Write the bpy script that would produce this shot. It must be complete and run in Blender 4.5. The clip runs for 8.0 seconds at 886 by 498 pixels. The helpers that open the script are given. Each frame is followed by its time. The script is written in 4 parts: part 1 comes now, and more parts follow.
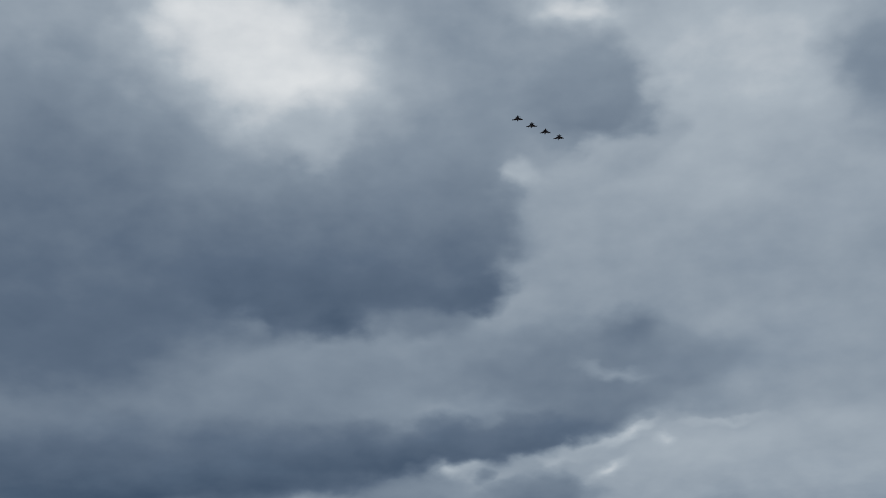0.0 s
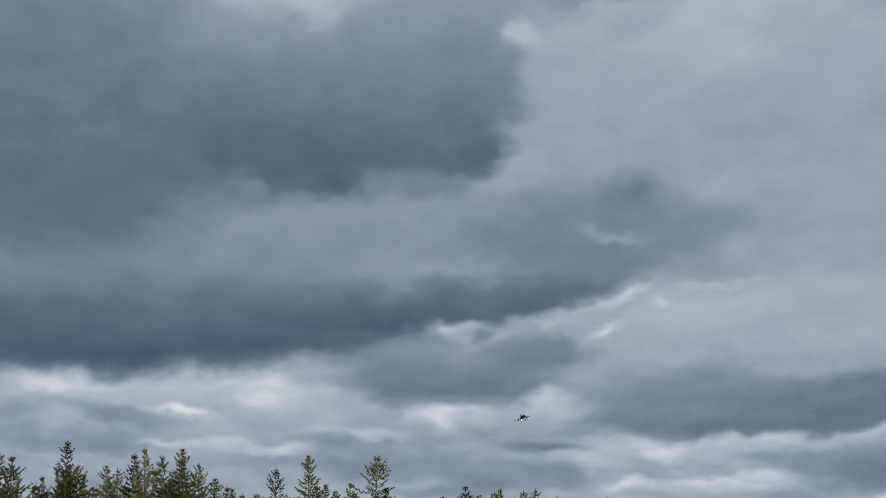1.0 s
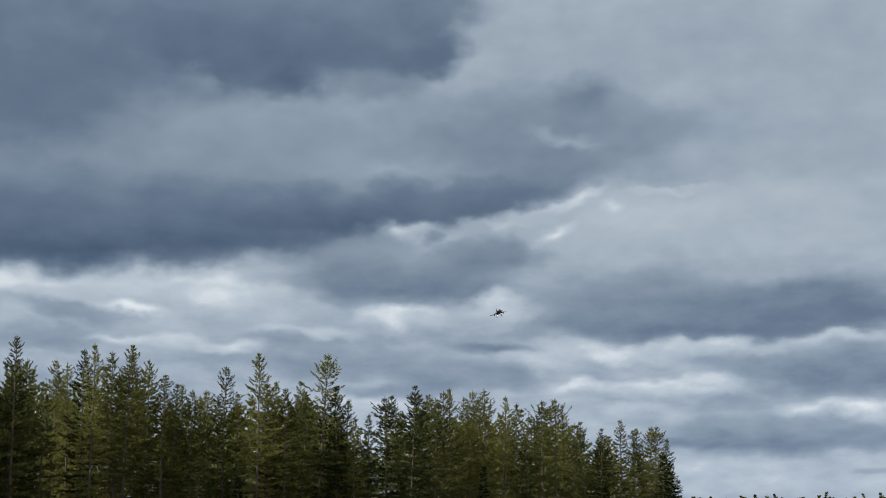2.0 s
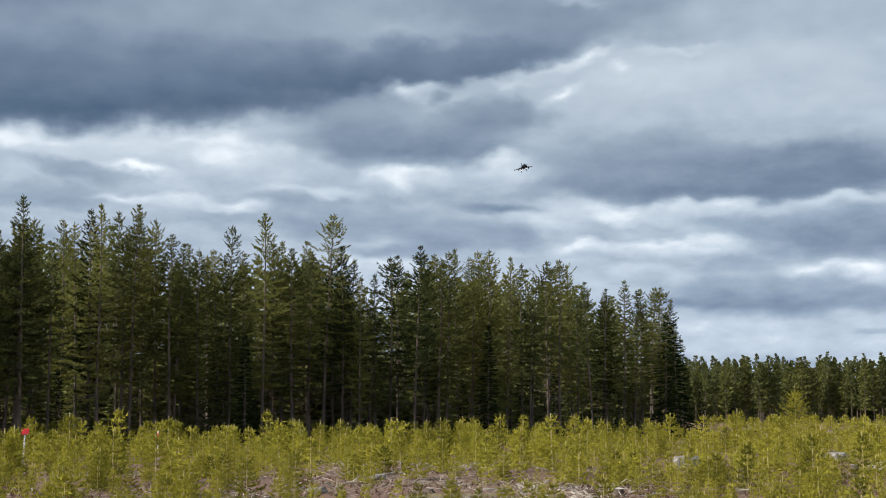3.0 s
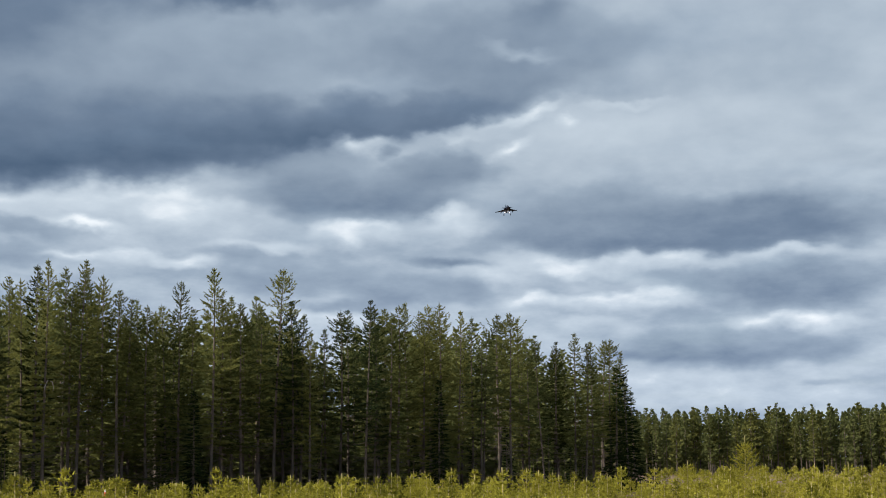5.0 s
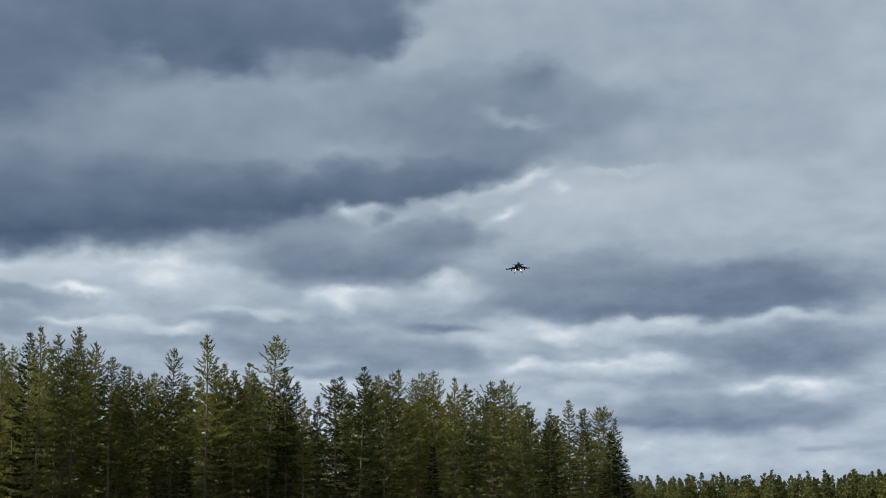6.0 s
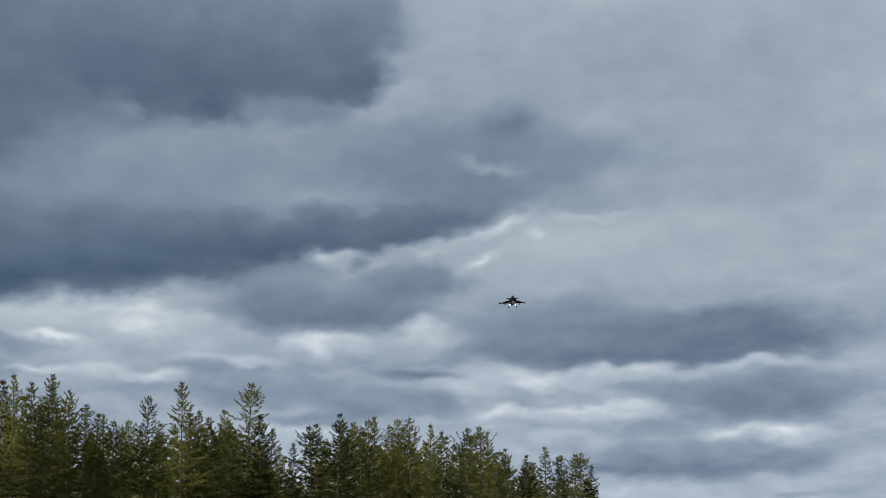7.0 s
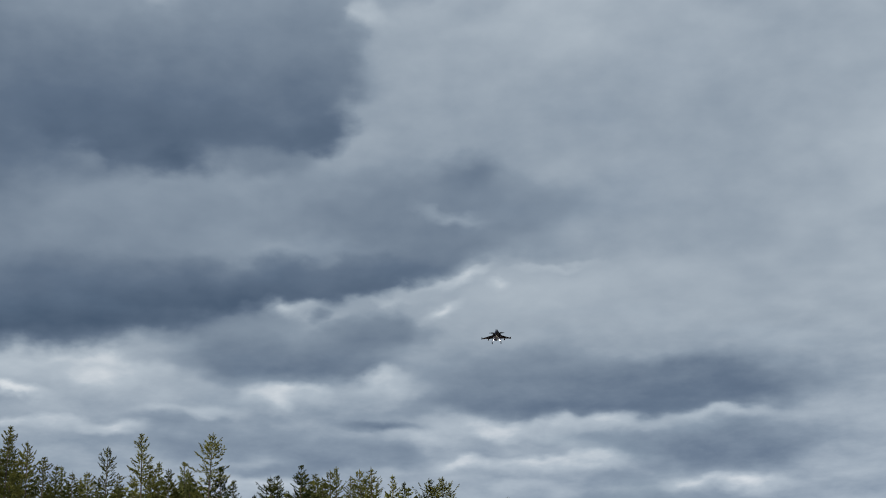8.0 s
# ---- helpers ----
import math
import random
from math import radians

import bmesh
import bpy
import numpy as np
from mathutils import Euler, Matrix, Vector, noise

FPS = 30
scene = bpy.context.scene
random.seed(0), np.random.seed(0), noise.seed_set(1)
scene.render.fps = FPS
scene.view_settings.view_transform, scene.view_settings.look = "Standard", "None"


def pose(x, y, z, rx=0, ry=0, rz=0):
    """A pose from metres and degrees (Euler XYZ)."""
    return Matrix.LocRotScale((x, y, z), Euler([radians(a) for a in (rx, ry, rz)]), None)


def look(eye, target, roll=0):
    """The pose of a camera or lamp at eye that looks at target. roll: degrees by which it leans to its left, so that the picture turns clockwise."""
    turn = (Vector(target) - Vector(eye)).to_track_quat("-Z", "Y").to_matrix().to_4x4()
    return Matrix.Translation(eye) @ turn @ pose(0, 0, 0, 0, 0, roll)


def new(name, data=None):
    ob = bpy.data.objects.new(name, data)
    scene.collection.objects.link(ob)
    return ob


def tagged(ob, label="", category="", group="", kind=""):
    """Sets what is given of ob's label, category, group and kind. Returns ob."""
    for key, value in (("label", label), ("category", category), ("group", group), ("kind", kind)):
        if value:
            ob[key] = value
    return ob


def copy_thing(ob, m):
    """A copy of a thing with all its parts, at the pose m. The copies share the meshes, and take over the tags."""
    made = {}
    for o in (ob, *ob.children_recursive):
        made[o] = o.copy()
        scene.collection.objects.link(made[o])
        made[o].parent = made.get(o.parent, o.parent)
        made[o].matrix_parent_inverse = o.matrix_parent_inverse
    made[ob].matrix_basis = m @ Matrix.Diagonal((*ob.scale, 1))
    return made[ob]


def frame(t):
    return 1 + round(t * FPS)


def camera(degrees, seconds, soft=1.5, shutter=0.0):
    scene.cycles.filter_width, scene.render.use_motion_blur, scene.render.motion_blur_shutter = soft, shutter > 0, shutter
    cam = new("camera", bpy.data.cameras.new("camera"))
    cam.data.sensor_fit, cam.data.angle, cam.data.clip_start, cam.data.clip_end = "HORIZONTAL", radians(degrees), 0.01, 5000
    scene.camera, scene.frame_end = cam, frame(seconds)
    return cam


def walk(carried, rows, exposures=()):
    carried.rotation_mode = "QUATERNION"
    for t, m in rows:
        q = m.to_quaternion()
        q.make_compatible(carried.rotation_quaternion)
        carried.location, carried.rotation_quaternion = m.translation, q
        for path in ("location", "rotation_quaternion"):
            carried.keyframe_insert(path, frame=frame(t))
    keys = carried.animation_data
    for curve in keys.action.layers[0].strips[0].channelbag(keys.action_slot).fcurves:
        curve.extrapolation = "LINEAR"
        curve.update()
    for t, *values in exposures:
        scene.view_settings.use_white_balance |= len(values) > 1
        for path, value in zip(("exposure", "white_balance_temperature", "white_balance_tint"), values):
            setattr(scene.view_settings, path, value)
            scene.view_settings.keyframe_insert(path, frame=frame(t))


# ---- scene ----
EYE = Vector((0, 0, 2.5))


def aim(yaw, pitch, roll):
    a, e = radians(yaw), radians(pitch)
    way = Vector((math.sin(a) * math.cos(e), math.cos(a) * math.cos(e), math.sin(e)))
    return look(EYE, EYE + way, roll)


cam = camera(34.55, 8.0, soft=1.0)
walk(cam, [(t, aim(yaw, pitch, roll)) for t, yaw, pitch, roll in (
    (0, -1.70, 21.75, -1.35), (0.2, -2.37, 19.75, -0.85), (0.5, -2.58, 17.85, -0.78), (0.7, -2.42, 17.09, -0.72),
    (1, -1.75, 16.19, -0.64), (1.2, -1.24, 15.65, -0.60), (2.3, 0.32, 10.44, -0.06), (2.5, 0.27, 9.19, -0.03),
    (2.8, 0.07, 7.49, 0.04), (3, -0.05, 6.59, 0.05), (3.5, 0.00, 5.46, 0.00), (4, 0.62, 5.86, -0.23),
    (4.5, 1.49, 7.18, -0.43), (5, 1.99, 8.76, -0.56), (5.2, 2.08, 9.36, -0.58), (6.3, 2.46, 12.03, -0.74),
    (6.5, 2.66, 12.40, -0.82), (7, 3.29, 13.26, -0.91), (7.5, 4.11, 13.94, -1.12), (8, 4.90, 15.25, -1.36))],
    exposures=((0, -0.14), (0.5, -0.05), (1.2, 0.0), (2.4, 0.3), (3.5, 0.6), (4.5, 0.55), (5.4, 0.35), (6.4, 0.15), (7.2, 0.06), (8, 0.0)))

# ---- light ----
SUN_AZ, SUN_EL = -116.0, 38.0


class Tree:
    """Short hand for building a node tree."""

    def __init__(self, tree):
        self.t = tree

    def node(self, kind):
        return self.t.nodes.new(kind)

    def put(self, socket, v):
        if isinstance(v, bpy.types.NodeSocket):
            self.t.links.new(v, socket)
        elif v is not None:
            socket.default_value = v

    def math(self, op, a, b=None, c=None):
        n = self.node("ShaderNodeMath")
        n.operation = op
        for s, v in zip(n.inputs, (a, b, c)):
            self.put(s, v)
        return n.outputs[0]

    def vec(self, op, a, b=None, scale=None):
        n = self.node("ShaderNodeVectorMath")
        n.operation = op
        self.put(n.inputs[0], a)
        self.put(n.inputs[1], b)
        if scale is not None:
            self.put(n.inputs["Scale"], scale)
        return n.outputs["Value"] if op == "LENGTH" else n.outputs[0]

    def xyz(self, x, y, z):
        n = self.node("ShaderNodeCombineXYZ")
        for s, v in zip(n.inputs, (x, y, z)):
            self.put(s, v)
        return n.outputs[0]

    def noise(self, v, scale, detail=4.0, rough=0.55, distort=0.0, colour=False):
        n = self.node("ShaderNodeTexNoise")
        self.put(n.inputs["Vector"], v)
        self.put(n.inputs["Scale"], scale)
        self.put(n.inputs["Detail"], detail)
        self.put(n.inputs["Roughness"], rough)
        self.put(n.inputs["Distortion"], distort)
        return n.outputs["Color" if colour else "Fac"]

    def span(self, v, a, b, c=0.0, d=1.0, smooth=True):
        n = self.node("ShaderNodeMapRange")
        n.interpolation_type = "SMOOTHSTEP" if smooth else "LINEAR"
        for s, x in zip(n.inputs, (v, a, b, c, d)):
            self.put(s, x)
        return n.outputs[0]

    def ramp(self, v, *stops):
        n = self.node("ShaderNodeValToRGB")
        self.put(n.inputs[0], v)
        e = n.color_ramp.elements
        while len(e) < len(stops):
            e.new(0.5)
        for s, (p, col) in zip(e, stops):
            s.position, s.color = p, (*col, 1)
        return n.outputs[0]

    def mix(self, f, a, b):
        n = self.node("ShaderNodeMix")
        n.data_type = "RGBA"
        for s, v in ((n.inputs[0], f), (n.inputs[6], a), (n.inputs[7], b)):
            self.put(s, (*v, 1) if isinstance(v, tuple) and len(v) == 3 else v)
        return n.outputs[2]


def linear(r, g, b):
    return tuple((c / 255 / 12.92) if c <= 10 else ((c / 255 + 0.055) / 1.055) ** 2.4 for c in (r, g, b))


def make_world():
    """Clear sky behind a broken layer of grey cloud: banks of cloud at their bearings (degrees east, degrees up), torn by noise."""
    w = bpy.data.worlds.new("sky")
    scene.world = w
    w.use_nodes = True
    w.cycles.sampling_method, w.cycles.sample_map_resolution = "MANUAL", 256
    w.node_tree.nodes.clear()
    g = Tree(w.node_tree)
    way = g.node("ShaderNodeTexCoord").outputs["Generated"]
    sep = g.node("ShaderNodeSeparateXYZ")
    g.put(sep.inputs[0], way)
    x, y, z = sep.outputs
    az = g.math("MULTIPLY", g.math("ARCTAN2", x, y), 57.2958)
    el = g.math("MULTIPLY", g.math("ARCSINE", z), 57.2958)
    up = g.math("ADD", g.math("MAXIMUM", z, 0.0), 0.13)
    layer = g.xyz(g.math("DIVIDE", x, up), g.math("DIVIDE", y, up), 0.0)
    flat = g.xyz(g.math("MULTIPLY", az, 0.10), g.math("MULTIPLY", el, 0.16), 0.0)
    high = g.span(el, 0.0, 16.0, 0.3, 1.0, False)
    # billows at two sizes
    big = g.vec("SUBTRACT", g.noise(flat, 3.2, 2.0, 0.5, 0.0, True), (0.5, 0.5, 0.5))
    fine = g.vec("SUBTRACT", g.noise(flat, 9.0, 3.0, 0.5, 0.0, True), (0.5, 0.5, 0.5))
    shift = g.vec("ADD", g.vec("MULTIPLY", big, (3.0, 1.8, 0)), g.vec("MULTIPLY", fine, (1.1, 0.85, 0)))
    at = g.vec("ADD", g.xyz(az, el, 0.0), g.vec("SCALE", shift, scale=high))
    torn = g.node("ShaderNodeSeparateXYZ")
    g.put(torn.inputs[0], at)
    east, height = torn.outputs[0], torn.outputs[1]
    tone = g.math("MULTIPLY_ADD", g.noise(layer, 1.6, 4.0, 0.5), 0.5, 0.30)

    def bank(a, e, half_w, half_h, low, top, soft=0.7, tilt=0.0):
        """A bank of cloud before those already there, darker at its base than at its top."""
        nonlocal tone
        m = g.node("ShaderNodeMapping")
        m.vector_type = "TEXTURE"
        g.put(m.inputs[0], g.xyz(east, height, tone))
        m.inputs[1].default_value = (a, e, 0)
        m.inputs[2].default_value = (0, 0, radians(tilt))
        m.inputs[3].default_value = (half_w * 1.12, half_h * 1.12, 1e5)
        cover = g.span(g.vec("LENGTH", m.outputs[0]), 1.0, max(0.0, 1.0 - soft))
        own = g.node("ShaderNodeSeparateXYZ")
        g.put(own.inputs[0], m.outputs[0])
        shade = g.span(own.outputs[1], -0.6, 0.9, low, top, False)
        n = g.node("ShaderNodeMix")
        for s, v in zip(n.inputs[:1] + n.inputs[2:4], (cover, tone, shade)):
            g.put(s, v)
        tone = n.outputs[0]

    clouds(bank)
    grain = g.math("SUBTRACT", g.noise(flat, 5.0, 5.0, 0.5), 0.5)
    tone = g.math("MULTIPLY_ADD", grain, 0.13, tone)
    # thin rows of cloud far away
    rows = g.math("SUBTRACT", g.noise(g.xyz(g.math("MULTIPLY", az, 0.30), g.math("MULTIPLY", el, 0.75), 3.0), 1.7, 5.0, 0.55), 0.5)
    tone = g.math("MULTIPLY_ADD", rows, g.span(el, 4.0, 16.0, 0.42, 0.0), tone)
    tone = g.math("MULTIPLY_ADD", tone, 1.15, -0.04)
    colour = g.ramp(tone, (0.0, linear(67, 85, 107)), (0.22, linear(95, 111, 131)), (0.5, linear(136, 150, 165)),
                    (0.75, linear(177, 188, 198)), (1.0, linear(236, 239, 241)))
    # blue distance
    colour = g.mix(g.span(el, 0.0, 12.0, 0.22, 0.0, False), colour, linear(148, 168, 200))
    cloud = g.node("ShaderNodeBackground")
    g.put(cloud.inputs[0], colour)
    cloud.inputs[1].default_value = 1.0
    sky = g.node("ShaderNodeTexSky")
    sky.sky_type, sky.sun_disc = "NISHITA", False
    sky.sun_elevation, sky.sun_rotation = radians(SUN_EL), radians(SUN_AZ % 360)
    clear = g.node("ShaderNodeBackground")
    g.put(clear.inputs[0], sky.outputs[0])
    clear.inputs[1].default_value = 0.08
    cover = g.span(g.noise(layer, 1.7, 6.0, 0.6), 0.28, 0.5, 0.88, 0.99)
    both = g.node("ShaderNodeMixShader")
    g.put(both.inputs[0], cover)
    g.put(both.inputs[1], clear.outputs[0])
    g.put(both.inputs[2], cloud.outputs[0])
    g.put(g.node("ShaderNodeOutputWorld").inputs[0], both.outputs[0])


def clouds(bank):
    # far pale sheet near the horizon
    bank(13.7, 3.0, 9.55, 1.18, 0.62, 0.64, 0.7, 0)
    bank(-4.2, 4.6, 15.94, 1.36, 0.66, 0.7, 0.9, 0)
    # sheet to the east
    bank(10.8, 21.9, 14.68, 9.53, 0.46, 0.66, 0.8, 0)
    bank(12.3, 28.7, 8.79, 4.54, 0.7, 0.74, 0.9, 0)
    bank(10.1, 24.0, 4.72, 2.50, 0.6, 0.66, 0.9, 0)
    bank(15.7, 23.6, 3.96, 3.41, 0.56, 0.62, 0.9, 0)
    bank(4.7, 31.1, 3.18, 1.36, 0.82, 0.82, 1, 0)
    bank(17.7, 27.4, 2.81, 3.41, 0.38, 0.42, 1, 0)
    bank(12.5, 16.9, 7.12, 3.18, 0.5, 0.58, 0.9, 0)
    # dark masses in the west and overhead
    bank(-17.6, 21.6, 13.67, 9.76, 0.16, 0.4, 0.7, 0)
    bank(-6.2, 22.9, 8.63, 5.33, 0.14, 0.54, 0.5, 0)
    bank(-1.3, 22.9, 2.91, 4.20, 0.2, 0.48, 0.45, 0)
    bank(-6.2, 18.5, 2.03, 0.95, 0.05, 0.1, 0.9, 0)
    bank(-0.4, 19.9, 1.93, 0.95, 0.12, 0.2, 0.8, 0)
    bank(-10.0, 19.7, 2.65, 1.14, 0.12, 0.2, 0.9, 0)
    bank(0.1, 27.2, 4.59, 3.86, 0.42, 0.48, 0.9, 0)
    bank(5.2, 27.6, 3.38, 2.61, 0.34, 0.52, 0.5, 0)
    bank(-1.3, 30.6, 3.69, 1.36, 0.44, 0.48, 1, 0)
    # bright hole
    bank(-8.8, 28.7, 10.10, 5.90, 0.56, 0.68, 1, 0)
    bank(-10.9, 30.2, 6.30, 4.09, 0.86, 0.92, 1, 0)
    bank(-8.0, 28.5, 5.17, 3.41, 0.84, 0.9, 1, 0)
    bank(-7.4, 26.3, 2.15, 2.16, 0.66, 0.66, 1, 0)
    bank(-12.4, 30.8, 3.96, 1.82, 0.84, 0.88, 1, 0)
    bank(-19.8, 30.4, 5.79, 2.04, 0.52, 0.6, 1, 0)
    # lit edge of the eastern sheet
    bank(4.8, 24.7, 4.25, 1.02, 0.54, 0.6, 0.7, 14)
    bank(1.9, 24.6, 1.00, 0.64, 0.62, 0.7, 1, 0)
    bank(8.4, 26.3, 1.01, 1.14, 0.56, 0.6, 1, 0)
    # paler patches between the banks
    bank(-8.0, 16.6, 6.63, 2.16, 0.36, 0.52, 0.8, 0)
    bank(-10.0, 18.6, 1.08, 1.02, 0.32, 0.38, 1, 0)
    bank(-15.9, 14.8, 1.64, 1.70, 0.28, 0.34, 1, 0)
    bank(-1.9, 18.7, 2.16, 0.91, 0.3, 0.36, 1, 0)
    bank(3.3, 16.8, 10.20, 2.38, 0.3, 0.42, 0.8, 0)
    bank(5.7, 18.1, 2.15, 1.25, 0.28, 0.32, 1, 0)
    bank(5.5, 16.6, 2.01, 0.41, 0.5, 0.54, 1, -8)
    bank(10.2, 18.2, 1.67, 1.02, 0.52, 0.56, 1, 0)
    bank(11.0, 15.7, 2.36, 1.36, 0.5, 0.55, 1, 0)
    bank(9.4, 12.8, 7.45, 2.16, 0.54, 0.68, 0.7, 0)
    bank(14.0, 12.8, 4.66, 2.72, 0.56, 0.62, 0.9, 0)
    # bright low clouds in the west
    bank(-13.2, 9.9, 9.91, 1.63, 0.56, 0.72, 0.6, 0)
    bank(-10.1, 10.5, 3.93, 1.02, 0.64, 0.82, 0.6, 0)
    bank(-17.0, 10.4, 3.23, 0.86, 0.62, 0.84, 0.7, 0)
    bank(-6.7, 11.4, 1.74, 0.95, 0.54, 0.8, 0.5, 0)
    bank(-12.1, 9.4, 1.73, 0.32, 0.82, 0.86, 1, -8)
    bank(-17.7, 10.5, 1.39, 0.45, 0.76, 0.84, 0.9, 0)
    bank(-9.2, 9.9, 2.07, 0.64, 0.68, 0.8, 0.8, 0)
    # grey wisps before them
    bank(-14.7, 9.4, 3.11, 0.50, 0.4, 0.46, 0.8, -9)
    bank(-18.7, 9.5, 1.61, 0.59, 0.44, 0.5, 0.8, 0)
    bank(-16.0, 8.5, 4.82, 0.64, 0.4, 0.5, 0.8, 0)
    bank(-9.4, 7.9, 5.04, 0.50, 0.48, 0.54, 0.8, 0)
    bank(-5.8, 8.4, 3.67, 0.54, 0.38, 0.46, 0.8, 0)
    bank(-3.8, 7.5, 5.04, 0.68, 0.4, 0.48, 0.8, 0)
    bank(-10.7, 8.5, 2.07, 0.23, 0.66, 0.7, 0.9, 0)
    bank(-6.9, 9.0, 1.38, 0.27, 0.64, 0.68, 0.9, 0)
    # shaded shelves
    bank(-1.4, 11.2, 5.67, 1.45, 0.23, 0.46, 0.6, 0)
    bank(2.3, 11.9, 2.20, 0.95, 0.28, 0.42, 0.7, 0)
    bank(2.0, 10.5, 2.54, 0.50, 0.24, 0.36, 0.8, 0)
    # lit row beneath
    bank(-1.5, 9.1, 2.99, 0.86, 0.46, 0.8, 0.5, 0)
    bank(-1.8, 9.2, 0.97, 0.59, 0.74, 0.84, 0.9, 0)
    bank(2.9, 9.5, 2.42, 0.95, 0.48, 0.78, 0.5, 0)
    bank(3.1, 9.7, 1.11, 0.54, 0.72, 0.8, 0.9, 0)
    bank(-4.7, 8.9, 1.72, 0.41, 0.66, 0.72, 0.9, 0)
    bank(5.2, 10.4, 3.23, 0.68, 0.48, 0.6, 0.8, 0)
    bank(6.6, 10.8, 1.11, 0.45, 0.6, 0.68, 0.9, 0)
    # dark eastern shelf
    bank(8.3, 10.3, 5.08, 1.41, 0.3, 0.44, 0.8, 0)
    bank(12.0, 9.4, 9.66, 1.36, 0.2, 0.42, 0.6, -1)
    bank(15.0, 9.7, 4.84, 1.25, 0.2, 0.32, 0.7, 0)
    bank(7.2, 9.2, 3.68, 0.73, 0.26, 0.36, 0.8, 0)
    bank(2.0, 8.2, 2.41, 0.34, 0.26, 0.34, 0.9, 0)
    # long dark bank
    bank(-15.2, 13.3, 16.33, 2.54, 0.04, 0.4, 0.5, 2)
    bank(-2.8, 13.9, 7.25, 1.27, 0.08, 0.34, 0.5, 4)
    bank(2.1, 14.3, 3.51, 1.04, 0.14, 0.32, 0.6, 12)
    bank(4.7, 15.4, 3.77, 1.02, 0.28, 0.34, 0.9, 8)
    # torn streaks under it
    bank(-1.1, 13.0, 1.68, 0.54, 0.66, 0.76, 1, 4)
    bank(-0.0, 12.6, 0.60, 0.32, 0.34, 0.38, 0.9, 0)
    bank(5.0, 13.9, 2.46, 0.30, 0.7, 0.8, 0.9, 18)
    bank(4.6, 12.8, 1.54, 0.41, 0.72, 0.78, 1, 12)
    bank(2.9, 13.1, 1.17, 0.20, 0.66, 0.72, 1, 12)
    bank(7.2, 13.8, 0.70, 0.30, 0.7, 0.74, 1, 0)
    bank(9.7, 14.4, 2.58, 0.27, 0.6, 0.7, 1, 3)
    bank(3.9, 13.4, 2.10, 0.68, 0.56, 0.62, 1, 14)
    # low rows
    bank(9.5, 7.9, 6.19, 0.64, 0.48, 0.78, 0.6, 0)
    bank(3.8, 7.5, 2.06, 0.68, 0.52, 0.74, 0.6, 0)
    bank(6.9, 8.0, 1.60, 0.41, 0.7, 0.8, 0.8, 0)
    bank(16.0, 8.1, 2.98, 0.45, 0.48, 0.78, 0.7, 0)
    bank(15.8, 7.0, 4.35, 1.14, 0.24, 0.4, 0.6, 0)
    bank(12.3, 7.4, 2.52, 0.41, 0.38, 0.44, 0.8, 0)
    bank(1.5, 7.0, 4.35, 0.73, 0.34, 0.46, 0.7, 0)
    bank(-4.2, 7.9, 5.27, 0.59, 0.38, 0.46, 0.7, 0)
    bank(-1.9, 6.5, 2.51, 0.41, 0.36, 0.42, 0.8, 0)
    bank(8.8, 6.5, 4.34, 0.59, 0.52, 0.84, 0.6, 0)
    bank(9.2, 6.8, 1.37, 0.41, 0.72, 0.8, 1, 0)
    bank(11.0, 6.6, 1.37, 0.45, 0.68, 0.78, 1, 0)
    bank(5.7, 6.7, 1.37, 0.34, 0.7, 0.78, 1, 8)
    bank(7.6, 5.6, 3.42, 0.68, 0.52, 0.7, 0.8, 0)
    bank(15.9, 5.4, 3.65, 0.50, 0.58, 0.84, 0.6, 0)
    bank(12.5, 4.7, 4.56, 0.91, 0.3, 0.44, 0.6, 0)
    bank(16.3, 4.6, 2.96, 0.68, 0.32, 0.4, 0.7, 0)
    bank(10.1, 4.3, 2.73, 0.32, 0.3, 0.36, 0.8, 0)
    bank(17.1, 3.2, 1.14, 0.20, 0.48, 0.5, 0.8, 0)
    bank(-2.4, 6.0, 2.28, 0.45, 0.64, 0.76, 0.8, 0)
    bank(-8.7, 8.3, 2.29, 0.36, 0.66, 0.74, 0.8, 0)
    bank(-12.7, 8.5, 1.84, 0.23, 0.66, 0.72, 0.9, 0)
    bank(-16.2, 7.7, 3.21, 0.32, 0.5, 0.54, 0.8, 0)


make_world()
lamp = bpy.data.lights.new("sun", "SUN")
lamp.energy, lamp.angle, lamp.color = 5.0, radians(1.5), (1.0, 0.93, 0.82)
a, e = radians(SUN_AZ), radians(SUN_EL)
sun = new("sun", lamp)
sun.matrix_world = look((math.sin(a) * 300, math.cos(a) * 300, 300 * math.tan(e)), (0, 0, 0))


# ---- materials ----
def material(name, build, rough=0.8, metal=0.0, bump=0.0, bump_scale=20.0):
    """A material whose base colour build(g, place) gives, with fine relief."""
    m = bpy.data.materials.new(name)
    m.use_nodes = True
    g = Tree(m.node_tree)
    p = m.node_tree.nodes["Principled BSDF"]
    place = g.node("ShaderNodeTexCoord").outputs["Object"]
    g.put(p.inputs["Base Color"], build(g, place))
    p.inputs["Roughness"].default_value, p.inputs["Metallic"].default_value = rough, metal
    if bump:
        b = g.node("ShaderNodeBump")
        b.inputs["Strength"].default_value = bump
        b.inputs["Distance"].default_value = 0.05
        g.put(b.inputs["Height"], g.noise(place, bump_scale, 5.0, 0.6))
        g.put(p.inputs["Normal"], b.outputs[0])
    return m


